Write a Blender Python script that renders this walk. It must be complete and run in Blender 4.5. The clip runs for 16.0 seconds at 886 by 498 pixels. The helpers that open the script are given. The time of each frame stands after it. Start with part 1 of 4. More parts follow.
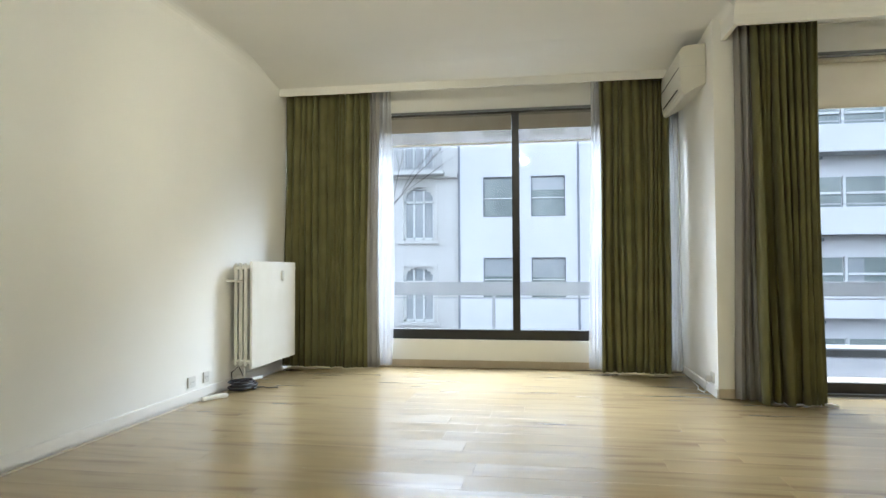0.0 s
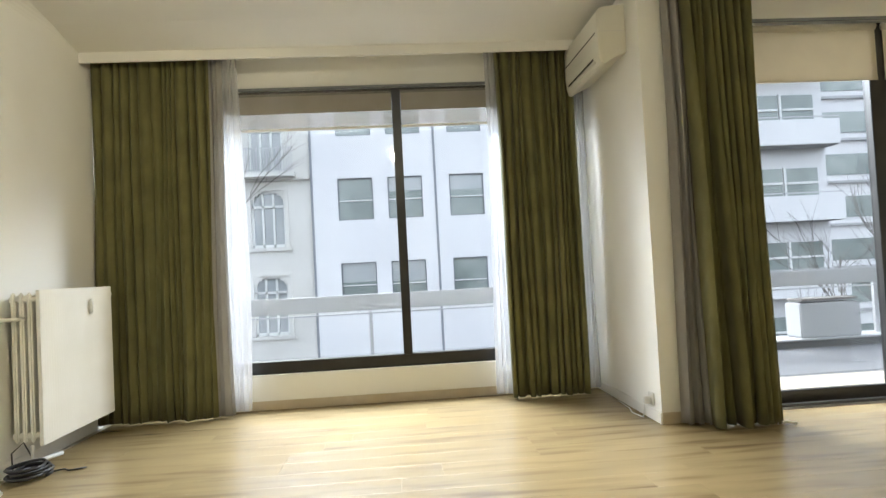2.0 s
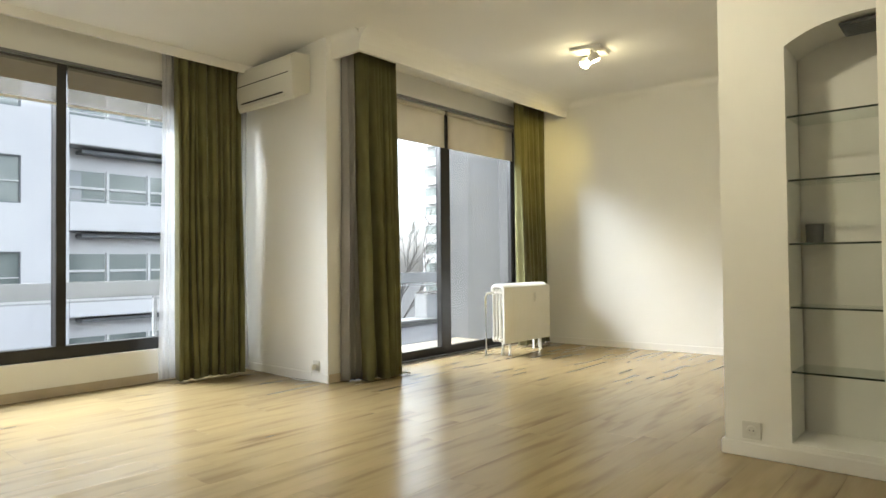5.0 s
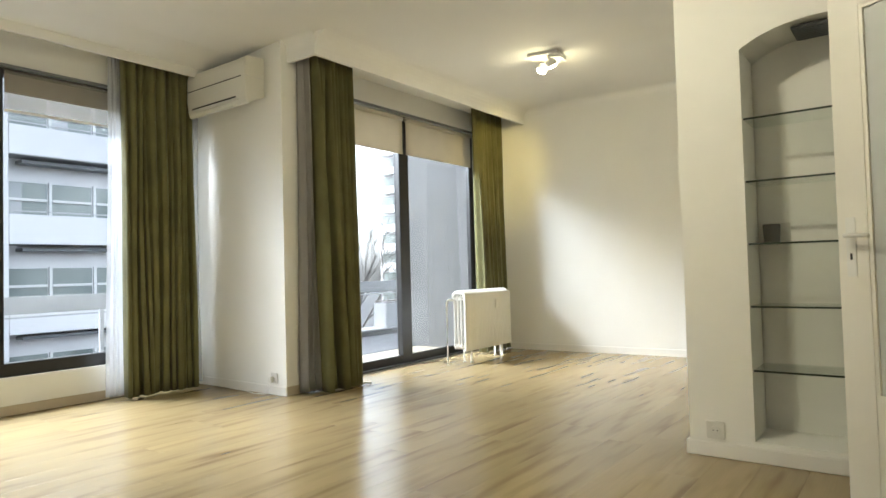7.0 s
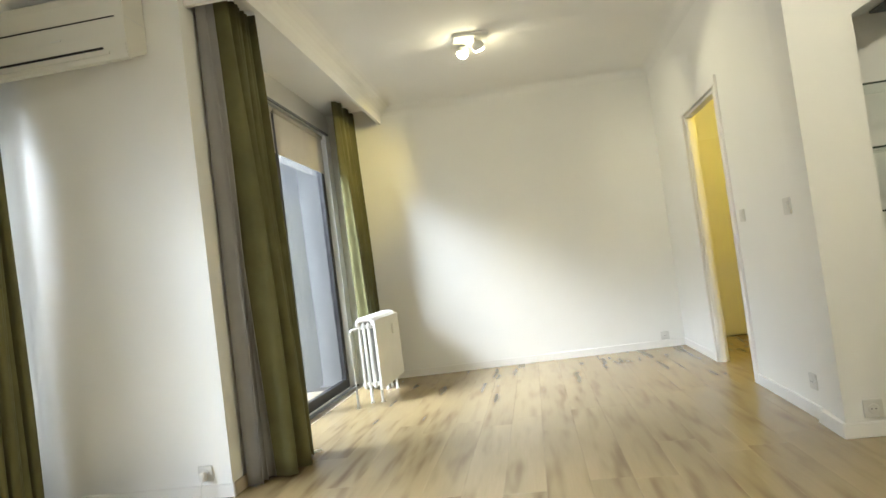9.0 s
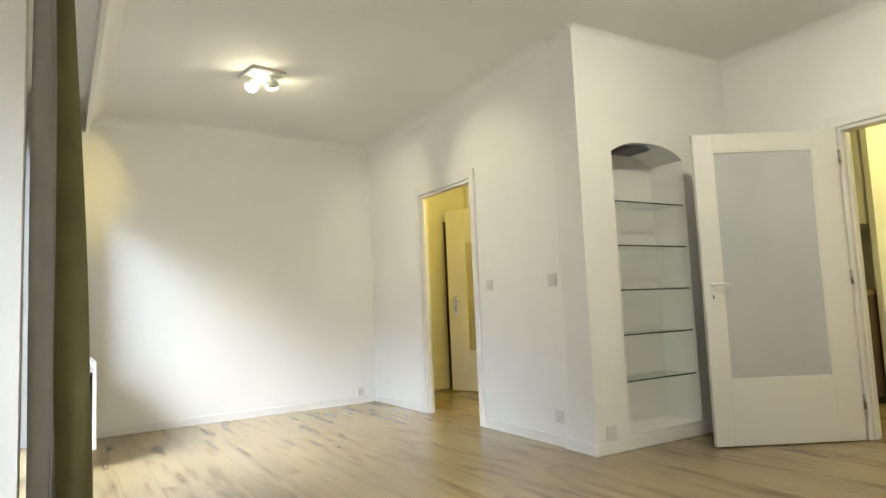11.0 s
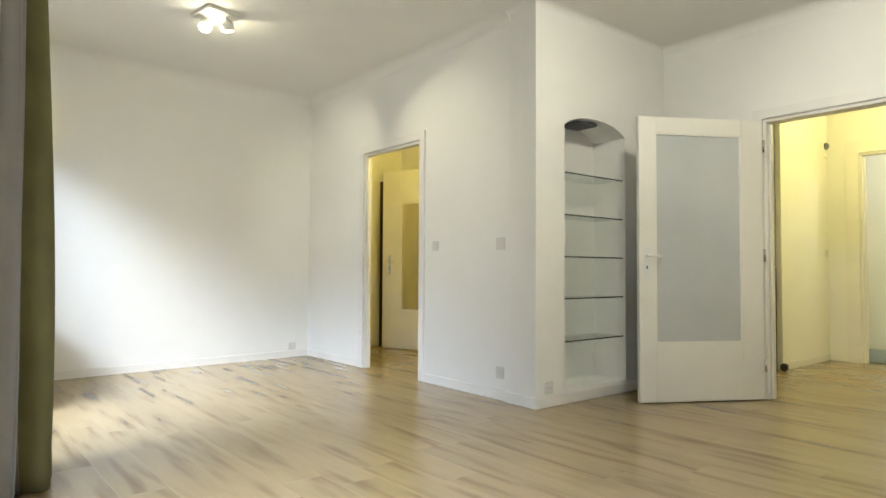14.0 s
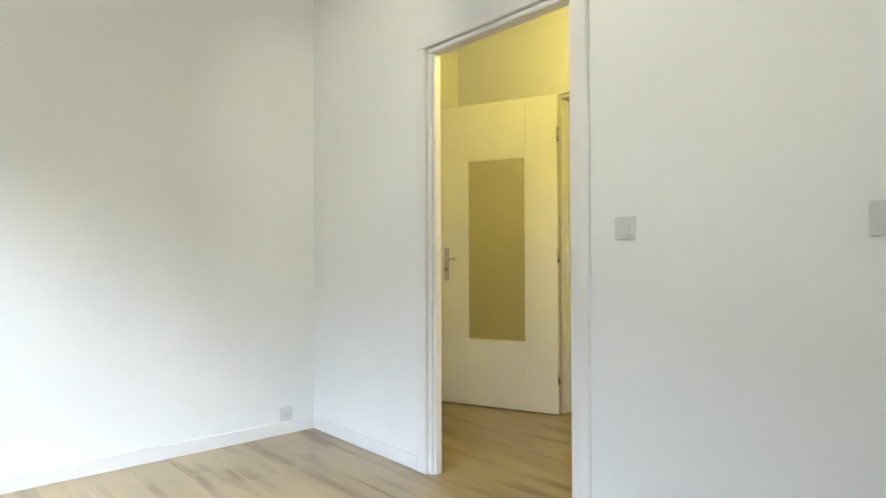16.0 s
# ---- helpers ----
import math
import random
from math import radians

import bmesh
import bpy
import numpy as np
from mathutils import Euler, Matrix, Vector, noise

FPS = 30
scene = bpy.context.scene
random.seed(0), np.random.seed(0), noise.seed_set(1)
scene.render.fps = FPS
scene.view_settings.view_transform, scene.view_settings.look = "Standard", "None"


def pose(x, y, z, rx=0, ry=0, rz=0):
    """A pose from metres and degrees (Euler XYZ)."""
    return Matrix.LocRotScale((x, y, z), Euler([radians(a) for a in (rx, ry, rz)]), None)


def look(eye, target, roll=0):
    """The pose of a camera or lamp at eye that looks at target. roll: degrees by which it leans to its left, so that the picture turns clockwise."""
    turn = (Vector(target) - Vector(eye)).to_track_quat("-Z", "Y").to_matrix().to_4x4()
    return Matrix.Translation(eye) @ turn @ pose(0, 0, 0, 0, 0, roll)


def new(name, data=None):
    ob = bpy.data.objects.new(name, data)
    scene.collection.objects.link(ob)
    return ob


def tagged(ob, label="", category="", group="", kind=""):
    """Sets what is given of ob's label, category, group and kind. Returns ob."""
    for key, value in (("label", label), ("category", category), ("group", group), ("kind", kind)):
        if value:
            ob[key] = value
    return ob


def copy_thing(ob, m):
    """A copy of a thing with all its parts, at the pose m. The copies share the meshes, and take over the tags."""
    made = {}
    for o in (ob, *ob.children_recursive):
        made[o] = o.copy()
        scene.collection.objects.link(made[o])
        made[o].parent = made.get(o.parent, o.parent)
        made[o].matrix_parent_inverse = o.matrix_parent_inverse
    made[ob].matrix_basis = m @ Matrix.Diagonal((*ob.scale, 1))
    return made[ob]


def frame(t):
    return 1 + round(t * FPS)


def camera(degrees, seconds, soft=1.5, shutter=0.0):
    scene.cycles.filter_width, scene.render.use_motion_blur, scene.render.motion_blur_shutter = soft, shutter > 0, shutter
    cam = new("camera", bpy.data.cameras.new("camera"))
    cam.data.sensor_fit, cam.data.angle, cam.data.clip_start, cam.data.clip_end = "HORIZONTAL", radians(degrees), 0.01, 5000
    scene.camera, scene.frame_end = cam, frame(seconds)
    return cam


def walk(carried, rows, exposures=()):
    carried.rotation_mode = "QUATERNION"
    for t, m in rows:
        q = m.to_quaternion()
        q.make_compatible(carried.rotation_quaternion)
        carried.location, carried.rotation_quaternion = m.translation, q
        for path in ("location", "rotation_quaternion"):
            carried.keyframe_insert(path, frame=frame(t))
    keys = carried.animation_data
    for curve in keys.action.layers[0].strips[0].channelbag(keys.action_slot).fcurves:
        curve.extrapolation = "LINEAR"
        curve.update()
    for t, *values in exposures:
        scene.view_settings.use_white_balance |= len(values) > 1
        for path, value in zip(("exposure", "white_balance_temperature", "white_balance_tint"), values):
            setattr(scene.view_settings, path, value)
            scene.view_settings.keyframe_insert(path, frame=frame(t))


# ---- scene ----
cam = camera(69.9, 16.0)
PATH = [
    (0, (0.36, 0.885, 0.939), (0.042, 2.859, 1.007), -0.2),
    (0.5, (0.385, 0.915, 0.917), (0.102, 2.892, 1.023), -0.8),
    (1, (0.333, 1.133, 0.963), (0.127, 3.119, 1.075), -0.9),
    (1.5, (0.206, 1.558, 1.019), (0.136, 3.555, 1.108), -1.5),
    (2, (0.033, 1.99, 1.014), (0.178, 3.984, 1.079), -3.0),
    (2.5, (-0.199, 2.354, 1.012), (0.351, 4.277, 1.029), -1.7),
    (3, (-0.484, 2.461, 1.023), (0.432, 4.237, 1.096), -0.8),
    (3.5, (-0.876, 2.264, 1.03), (0.252, 3.915, 1.099), -0.6),
    (4, (-1.274, 1.99, 1.018), (-0.047, 3.568, 1.07), 0.3),
    (4.5, (-1.558, 1.853, 1.007), (-0.14, 3.262, 1.051), 0.0),
    (5, (-1.662, 1.773, 0.966), (-0.145, 3.075, 1.006), -0.6),
    (5.2, (-1.681, 1.749, 0.966), (-0.136, 3.017, 1.014), -0.8),
    (7.3, (-1.622, 1.889, 0.948), (0.005, 3.051, 1.021), -1.9),
    (7.5, (-1.618, 2.146, 0.956), (0.077, 3.205, 1.031), -2.9),
    (8, (-1.551, 2.719, 0.985), (0.208, 3.666, 1.082), -3.2),
    (8.2, (-1.546, 3.02, 1.004), (0.307, 3.763, 1.108), -5.4),
    (10.3, (-1.335, 5.291, 0.965), (0.621, 4.886, 1.072), -3.8),
    (10.4, (-1.266, 5.35, 0.949), (0.653, 4.802, 1.078), -4.5),
    (10.5, (-1.239, 5.406, 0.945), (0.632, 4.712, 1.078), -4.4),
    (11, (-1.33, 5.667, 0.956), (0.373, 4.635, 1.145), -2.5),
    (11.5, (-1.538, 5.955, 0.96), (0.034, 4.725, 1.089), -1.8),
    (12, (-1.634, 6.119, 0.932), (-0.103, 4.839, 1.068), -0.2),
    (12.5, (-1.68, 6.236, 0.861), (-0.207, 4.892, 1.016), 0.1),
    (13, (-1.696, 6.278, 0.853), (-0.236, 4.918, 0.993), 0.3),
    (13.5, (-1.622, 6.248, 0.858), (-0.139, 4.91, 0.963), 0.3),
    (14, (-1.248, 5.989, 0.923), (0.298, 4.722, 0.993), 0.3),
    (14.5, (-0.595, 5.688, 0.978), (0.899, 4.36, 1.067), -2.3),
    (15, (0.106, 5.377, 1.033), (1.573, 4.022, 1.143), -2.3),
    (15.5, (0.849, 5.104, 1.107), (2.361, 3.798, 1.199), -1.2),
    (16, (1.545, 4.625, 1.022), (3.078, 3.341, 1.058), -0.2),
]
walk(cam, [(t, look(eye, target, roll)) for t, eye, target, roll in PATH], [(0, 2.92, 5420, 6), (1.5, 2.86, 5750, 6), (2.5, 2.78, 6200, 7), (3.5, 2.60, 6250, 7), (5, 2.78, 6150, 6), (7.3, 2.94, 5850, 6), (8, 2.98, 5750, 6), (10.5, 2.98, 5600, 8), (13, 2.88, 5550, 9), (14.5, 3.04, 5350, 9), (16, 3.04, 5150, 9)])

# ---- sky and lamps ----
world = bpy.data.worlds.new("sky")
scene.world = world
world.use_nodes = True
wn, wl = world.node_tree.nodes, world.node_tree.links
sky = wn.new("ShaderNodeTexSky")
sky.sky_type, sky.sun_disc = "NISHITA", False
sky.sun_elevation, sky.sun_rotation = radians(37), radians(-22)
sky.air_density, sky.dust_density, sky.ozone_density = 1.0, 4.0, 1.0
pale = wn.new("ShaderNodeHueSaturation")
pale.inputs["Saturation"].default_value = 0.22
wl.new(sky.outputs[0], pale.inputs["Color"])
wl.new(pale.outputs[0], wn["Background"].inputs["Color"])
wn["Background"].inputs["Strength"].default_value = 0.15

sun = new("sun", bpy.data.lights.new("sun", "SUN"))
sun.data.energy, sun.data.angle, sun.data.color = 0.26, radians(26), (1.0, 0.98, 0.95)
sun.matrix_world = look((-8, 20, 16.2), (0, 0, 0))


def bulb(place, power, size=0.04, color=(1.0, 0.78, 0.36)):
    ob = new("bulb_light", bpy.data.lights.new("bulb_light", "POINT"))
    ob.data.energy, ob.data.shadow_soft_size, ob.data.color = power, size, color
    ob.location = place
    return ob


def beam(place, target, power, degrees=75, color=(1.0, 0.76, 0.38), size=0.03):
    ob = new("spot_light", bpy.data.lights.new("spot_light", "SPOT"))
    ob.data.energy, ob.data.shadow_soft_size, ob.data.color = power, size, color
    ob.data.spot_size, ob.data.spot_blend = radians(degrees), 0.9
    ob.matrix_world = look(place, target)
    return ob


CEIL, PEL, PEL2 = 2.80, 2.642, 2.63
LAMP1, LAMP2 = (3.36, 4.37), (0.05, 3.30)
for (lx, ly), aims in ((LAMP1, ((4.68, 5.75, 2.1, 10), (4.45, 2.75, 1.85, 6), (2.75, 2.75, 1.85, 6))), (LAMP2, ((-2.0, 5.9, 1.7, 16), (-0.6, 1.2, 1.5, 8), (1.67, 2.1, 1.2, 4)))):
    for k, aim in enumerate(aims):
        beam((lx + (0.09 if k == 0 else -0.03), ly + (0.11 if k == 0 else -0.15), CEIL - 0.12), aim[:3], aim[3], (48 if (lx, ly) == LAMP1 else 80) if k == 0 else 58 if (lx, ly) == LAMP1 else 110, ((1.0, 0.74, 0.22) if k == 0 else (1.0, 0.84, 0.50)) if (lx, ly) == LAMP1 else (1.0, 0.84, 0.56), 0.03 if (lx, ly) == LAMP1 else 0.05)
    bulb((lx, ly, CEIL - 0.14), 0.7 if (lx, ly) == LAMP1 else 5.6, 0.04 if (lx, ly) == LAMP1 else 0.06, (1.0, 0.82, 0.46) if (lx, ly) == LAMP1 else (1.0, 0.88, 0.64))
bulb((0.40, -0.6, 2.5), 5.0, 0.08, (1.0, 0.80, 0.24))
bulb((0.2, -2.2, 2.4), 3.8, 0.08, (1.0, 0.88, 0.55))
bulb((3.3, 2.0, 2.3), 4.0, 0.08, (1.0, 0.70, 0.10))


def daylight(place, target, wide, high, power):
    ob = new("daylight", bpy.data.lights.new("daylight", "AREA"))
    ob.data.shape, ob.data.size, ob.data.size_y = "RECTANGLE", wide, high
    ob.data.energy, ob.data.color = power, (0.93, 0.96, 1.0)
    ob.matrix_world = look(place, target)
    return ob


daylight((0.5, 8.8, 3.5), (-0.9, 3.4, 0.8), 4.4, 0.8, 108)
daylight((3.2, 8.25, 3.9), (3.1, 3.6, 0.5), 2.4, 0.8, 8)


# ---- materials ----
def material(name, color, rough=0.6, metal=0.0, alt=None, scale=3.0, detail=40.0, bump=0.0, amount=0.5, stretch=(1, 1, 1), coat=0.0):
    m = bpy.data.materials.new(name)
    m.use_nodes = True
    n, l = m.node_tree.nodes, m.node_tree.links
    b = n["Principled BSDF"]
    b.inputs["Base Color"].default_value = (*color, 1)
    b.inputs["Roughness"].default_value, b.inputs["Metallic"].default_value = rough, metal
    b.inputs["Coat Weight"].default_value = coat
    tc, mp = n.new("ShaderNodeTexCoord"), n.new("ShaderNodeMapping")
    mp.inputs["Scale"].default_value = stretch
    l.new(tc.outputs["Object"], mp.inputs["Vector"])
    if alt:
        big, ramp, mix = n.new("ShaderNodeTexNoise"), n.new("ShaderNodeValToRGB"), n.new("ShaderNodeMix")
        big.inputs["Scale"].default_value, big.inputs["Detail"].default_value = scale, 6
        ramp.color_ramp.elements[0].position, ramp.color_ramp.elements[1].position = 0.35, 0.65
        mix.data_type = "RGBA"
        mix.inputs[6].default_value, mix.inputs[7].default_value = (*color, 1), (*alt, 1)
        l.new(mp.outputs[0], big.inputs["Vector"])
        l.new(big.outputs["Fac"], ramp.inputs[0])
        l.new(ramp.outputs["Color"], mix.inputs["Factor"])
        l.new(mix.outputs[2], b.inputs["Base Color"])
    if bump:
        fine, bm_ = n.new("ShaderNodeTexNoise"), n.new("ShaderNodeBump")
        fine.inputs["Scale"].default_value, fine.inputs["Detail"].default_value = detail, 4
        bm_.inputs["Strength"].default_value, bm_.inputs["Distance"].default_value = bump, 0.004
        l.new(mp.outputs[0], fine.inputs["Vector"])
        l.new(fine.outputs["Fac"], bm_.inputs["Height"])
        l.new(bm_.outputs[0], b.inputs["Normal"])
    return m


def glass(name, color=(1, 1, 1), rough=0.0, alpha=0.0):
    m = bpy.data.materials.new(name)
    m.use_nodes = True
    n, l = m.node_tree.nodes, m.node_tree.links
    n.remove(n["Principled BSDF"])
    tr, gl, mix, fr = n.new("ShaderNodeBsdfTransparent"), n.new("ShaderNodeBsdfGlossy"), n.new("ShaderNodeMixShader"), n.new("ShaderNodeMath")
    face, power = n.new("ShaderNodeLayerWeight"), n.new("ShaderNodeMath")
    face.inputs["Blend"].default_value = 0.5
    power.operation, power.inputs[1].default_value = "POWER", 4.0
    fr.operation, fr.inputs[1].default_value, fr.inputs[2].default_value = "MULTIPLY_ADD", 0.6, 0.025
    l.new(face.outputs["Facing"], power.inputs[0])
    l.new(power.outputs[0], fr.inputs[0])
    tr.inputs["Color"].default_value = (*color, 1)
    gl.inputs["Roughness"].default_value = rough
    l.new(fr.outputs[0], mix.inputs[0])
    l.new(tr.outputs[0], mix.inputs[1])
    l.new(gl.outputs[0], mix.inputs[2])
    l.new(mix.outputs[0], n["Material Output"].inputs["Surface"])
    return m


def cloth(name, color, alt, through_part, clear=0.0, rough=0.9, weave=900):
    m = material(name, color, rough, alt=alt, scale=5, detail=weave, bump=0.15)
    n, l = m.node_tree.nodes, m.node_tree.links
    b, out = n["Principled BSDF"], n["Material Output"]
    b.inputs["Sheen Weight"].default_value = 0.1
    tl, mix = n.new("ShaderNodeBsdfTranslucent"), n.new("ShaderNodeMixShader")
    tl.inputs["Color"].default_value = (*color, 1)
    mix.inputs[0].default_value = through_part
    l.new(b.outputs[0], mix.inputs[1])
    l.new(tl.outputs[0], mix.inputs[2])
    last = mix
    if clear:
        tr, mix2 = n.new("ShaderNodeBsdfTransparent"), n.new("ShaderNodeMixShader")
        mix2.inputs[0].default_value = clear
        l.new(mix.outputs[0], mix2.inputs[1])
        l.new(tr.outputs[0], mix2.inputs[2])
        last = mix2
    l.new(last.outputs[0], out.inputs["Surface"])
    return m


def glow(name, color, strength):
    m = bpy.data.materials.new(name)
    m.use_nodes = True
    b = m.node_tree.nodes["Principled BSDF"]
    b.inputs["Base Color"].default_value = (*color, 1)
    b.inputs["Emission Color"].default_value, b.inputs["Emission Strength"].default_value = (*color, 1), strength
    return m


def laminate():
    m = bpy.data.materials.new("oak_laminate")
    m.use_nodes = True
    n, l = m.node_tree.nodes, m.node_tree.links
    b = n["Principled BSDF"]
    geo, obi = n.new("ShaderNodeNewGeometry"), n.new("ShaderNodeObjectInfo")
    off, add = n.new("ShaderNodeCombineXYZ"), n.new("ShaderNodeVectorMath")
    mul = n.new("ShaderNodeMath")
    mul.operation, mul.inputs[1].default_value = "MULTIPLY", 40
    l.new(obi.outputs["Random"], mul.inputs[0])
    for k in range(3):
        l.new(mul.outputs[0], off.inputs[k])
    l.new(geo.outputs["Position"], add.inputs[0])
    l.new(off.outputs[0], add.inputs[1])
    def streaks(scale, freq, detail):
        mp, no = n.new("ShaderNodeMapping"), n.new("ShaderNodeTexNoise")
        mp.inputs["Scale"].default_value = scale
        l.new(add.outputs[0], mp.inputs["Vector"])
        l.new(mp.outputs[0], no.inputs["Vector"])
        no.inputs["Scale"].default_value, no.inputs["Detail"].default_value = freq, detail
        return no.outputs["Fac"]

    def span(value, a0, a1, b0, b1):
        mr = n.new("ShaderNodeMapRange")
        mr.interpolation_type = "SMOOTHSTEP"
        l.new(value, mr.inputs["Value"])
        mr.inputs["From Min"].default_value, mr.inputs["From Max"].default_value = a0, a1
        mr.inputs["To Min"].default_value, mr.inputs["To Max"].default_value = b0, b1
        return mr.outputs[0]

    def times(u, v):
        mt = n.new("ShaderNodeMath")
        mt.operation = "MULTIPLY"
        l.new(u, mt.inputs[0])
        l.new(v, mt.inputs[1])
        return mt.outputs[0]

    broad = streaks((1.0, 5.0, 1.0), 1.1, 1.0)
    figure = streaks((1.0, 7.5, 1.0), 1.9, 1.5)
    fibre = streaks((1.0, 22.0, 1.0), 6.0, 2.0)
    mixer = n.new("ShaderNodeMix")
    mixer.data_type = "RGBA"
    mixer.inputs[6].default_value = (0.300, 0.228, 0.116, 1)
    mixer.inputs[7].default_value = (0.140, 0.094, 0.040, 1)
    fac = times(span(figure, 0.44, 0.86, 0.0, 1.0), span(broad, 0.35, 0.65, 0.4, 1.0))
    l.new(fac, mixer.inputs[0])
    tone = times(times(span(broad, 0.3, 0.7, 1.05, 0.92), span(fibre, 0.3, 0.7, 0.975, 1.02)), span(obi.outputs["Random"], 0.0, 1.0, 0.96, 1.03))
    m2 = n.new("ShaderNodeVectorMath")
    m2.operation = "SCALE"
    l.new(mixer.outputs[2], m2.inputs[0])
    l.new(tone, m2.inputs["Scale"])
    l.new(m2.outputs[0], b.inputs["Base Color"])
    l.new(span(broad, 0.3, 0.7, 0.20, 0.27), b.inputs["Roughness"])
    bp = n.new("ShaderNodeBump")
    bp.inputs["Strength"].default_value, bp.inputs["Distance"].default_value = 0.02, 0.0005
    l.new(broad, bp.inputs["Height"])
    l.new(bp.outputs[0], b.inputs["Normal"])
    return m


WALL = material("wall_paint", (0.80, 0.79, 0.75), 0.6, alt=(0.77, 0.76, 0.72), scale=1.2, detail=120, bump=0.12)
CEILP = material("ceiling_paint", (0.80, 0.79, 0.75), 0.8, alt=(0.76, 0.75, 0.71), scale=0.9, detail=90, bump=0.12)
TRIM = material("trim_paint", (0.78, 0.76, 0.72), 0.35, alt=(0.74, 0.72, 0.68), scale=4, detail=60, bump=0.05)
BEIGE = material("beige_skirting", (0.50, 0.43, 0.32), 0.4, alt=(0.45, 0.38, 0.28), scale=6, detail=60, bump=0.05)
DOORP = material("door_paint", (0.76, 0.74, 0.68), 0.3, alt=(0.72, 0.70, 0.64), scale=2, detail=50, bump=0.04)
DARK = material("dark_frame", (0.012, 0.011, 0.011), 0.35, alt=(0.018, 0.017, 0.017), scale=8, detail=80, bump=0.05)
PLASTIC = material("white_plastic", (0.70, 0.69, 0.64), 0.35)
SWITCH = material("grey_plate", (0.62, 0.61, 0.57), 0.4)
ACW = material("ac_plastic", (0.70, 0.68, 0.60), 0.3, alt=(0.67, 0.65, 0.57), scale=2)
SLOT = material("dark_slot", (0.02, 0.02, 0.02), 0.6)
RADI = material("radiator_enamel", (0.74, 0.73, 0.69), 0.3, alt=(0.70, 0.69, 0.64), scale=4, detail=30, bump=0.05)
CHROME = material("brushed_metal", (0.6, 0.6, 0.6), 0.25, 1.0)
GREEN = cloth("green_curtain", (0.172, 0.162, 0.062), (0.128, 0.121, 0.046), 0.14)
LINING = cloth("curtain_lining", (0.38, 0.37, 0.35), (0.33, 0.32, 0.305), 0.3)
SHEER = cloth("sheer_curtain", (0.66, 0.67, 0.70), (0.62, 0.63, 0.66), 0.25, 0.5)
BLIND = cloth("roller_blind", (0.30, 0.28, 0.25), (0.26, 0.245, 0.22), 0.10, 0.55, weave=500)
BLIND3 = material("blind_fold", (0.30, 0.28, 0.25), 0.9, alt=(0.27, 0.25, 0.22), scale=4, detail=400, bump=0.1)
BLIND2 = cloth("beige_blind", (0.60, 0.55, 0.45), (0.56, 0.51, 0.42), 0.25, 0.0, weave=500)
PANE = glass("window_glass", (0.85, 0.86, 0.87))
SHELFG = glass("shelf_glass", (0.95, 0.975, 0.96))
EDGEG = material("shelf_edge", (0.03, 0.045, 0.035), 0.2)
FROST = material("frosted_glass", (0.54, 0.555, 0.55), 0.20, alt=(0.46, 0.48, 0.48), scale=1.0, detail=200, bump=0.1)
MIRR = material("mirror", (0.70, 0.67, 0.55), 0.12, 1.0)
PLATE = material("pale_plate", (0.72, 0.72, 0.70), 0.3)
BLACKC = material("black_cable", (0.015, 0.015, 0.018), 0.4)
OAK = laminate()
WOODTOP = material("wood_top", (0.35, 0.22, 0.10), 0.4, alt=(0.28, 0.17, 0.08), scale=6)
BROWN = material("brown_front", (0.10, 0.065, 0.04), 0.5, alt=(0.08, 0.05, 0.03), scale=4)
TILE = material("blue_grey_tile", (0.16, 0.20, 0.21), 0.4, alt=(0.13, 0.17, 0.18), scale=5)
CONC = material("pale_concrete", (0.42, 0.42, 0.42), 0.8, alt=(0.37, 0.37, 0.37), scale=2, detail=30, bump=0.3)
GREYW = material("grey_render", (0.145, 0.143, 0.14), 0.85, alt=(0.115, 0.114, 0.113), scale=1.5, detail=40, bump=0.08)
BALT = material("balcony_tile", (0.13, 0.13, 0.135), 0.6, alt=(0.10, 0.10, 0.105), scale=2, detail=30, bump=0.2)
PANELW = material("white_facade", (0.72, 0.71, 0.71), 0.7, alt=(0.67, 0.66, 0.67), scale=0.4, detail=5, bump=0.1)
JOINT = material("facade_joint", (0.25, 0.26, 0.28), 0.8)
STONE = material("limestone", (0.66, 0.64, 0.60), 0.9, alt=(0.58, 0.56, 0.52), scale=0.8, detail=12, bump=0.4)
FGLASS = material("facade_glass", (0.16, 0.19, 0.18), 0.12, 0.0, alt=(0.32, 0.35, 0.33), scale=0.5)
# sky reflection of the stone house panes put into the colour; also blinds, curtains
PGLASS = material("sky_pale_glass_and_blind", (0.33, 0.35, 0.36), 0.15, alt=(0.42, 0.43, 0.43), scale=0.8)
FFRAME = material("facade_frame", (0.15, 0.16, 0.17), 0.5)
WFRAME = material("pale_window_frame", (0.7, 0.7, 0.68), 0.5)
IRON = material("pale_iron", (0.45, 0.45, 0.45), 0.5)
ASPH = material("asphalt", (0.05, 0.05, 0.052), 0.9, alt=(0.07, 0.07, 0.07), scale=0.5, detail=20, bump=0.3)
BARK = material("bark", (0.20, 0.18, 0.16), 0.9, alt=(0.14, 0.13, 0.12), scale=8, detail=40, bump=0.5)


# ---- builders ----
def box(bm, x0, x1, y0, y1, z0, z1, bevel=0.0, m=None):
    g = bmesh.ops.create_cube(bm, size=1)
    vs = g["verts"]
    for v in vs:
        v.co = Vector((x0 + (v.co.x + 0.5) * (x1 - x0), y0 + (v.co.y + 0.5) * (y1 - y0), z0 + (v.co.z + 0.5) * (z1 - z0)))
    if m:
        bmesh.ops.transform(bm, matrix=m, verts=vs)
    if bevel:
        es = list({e for v in vs for e in v.link_edges})
        bmesh.ops.bevel(bm, geom=es, offset=bevel, segments=2, affect="EDGES", clamp_overlap=True)
    return bm


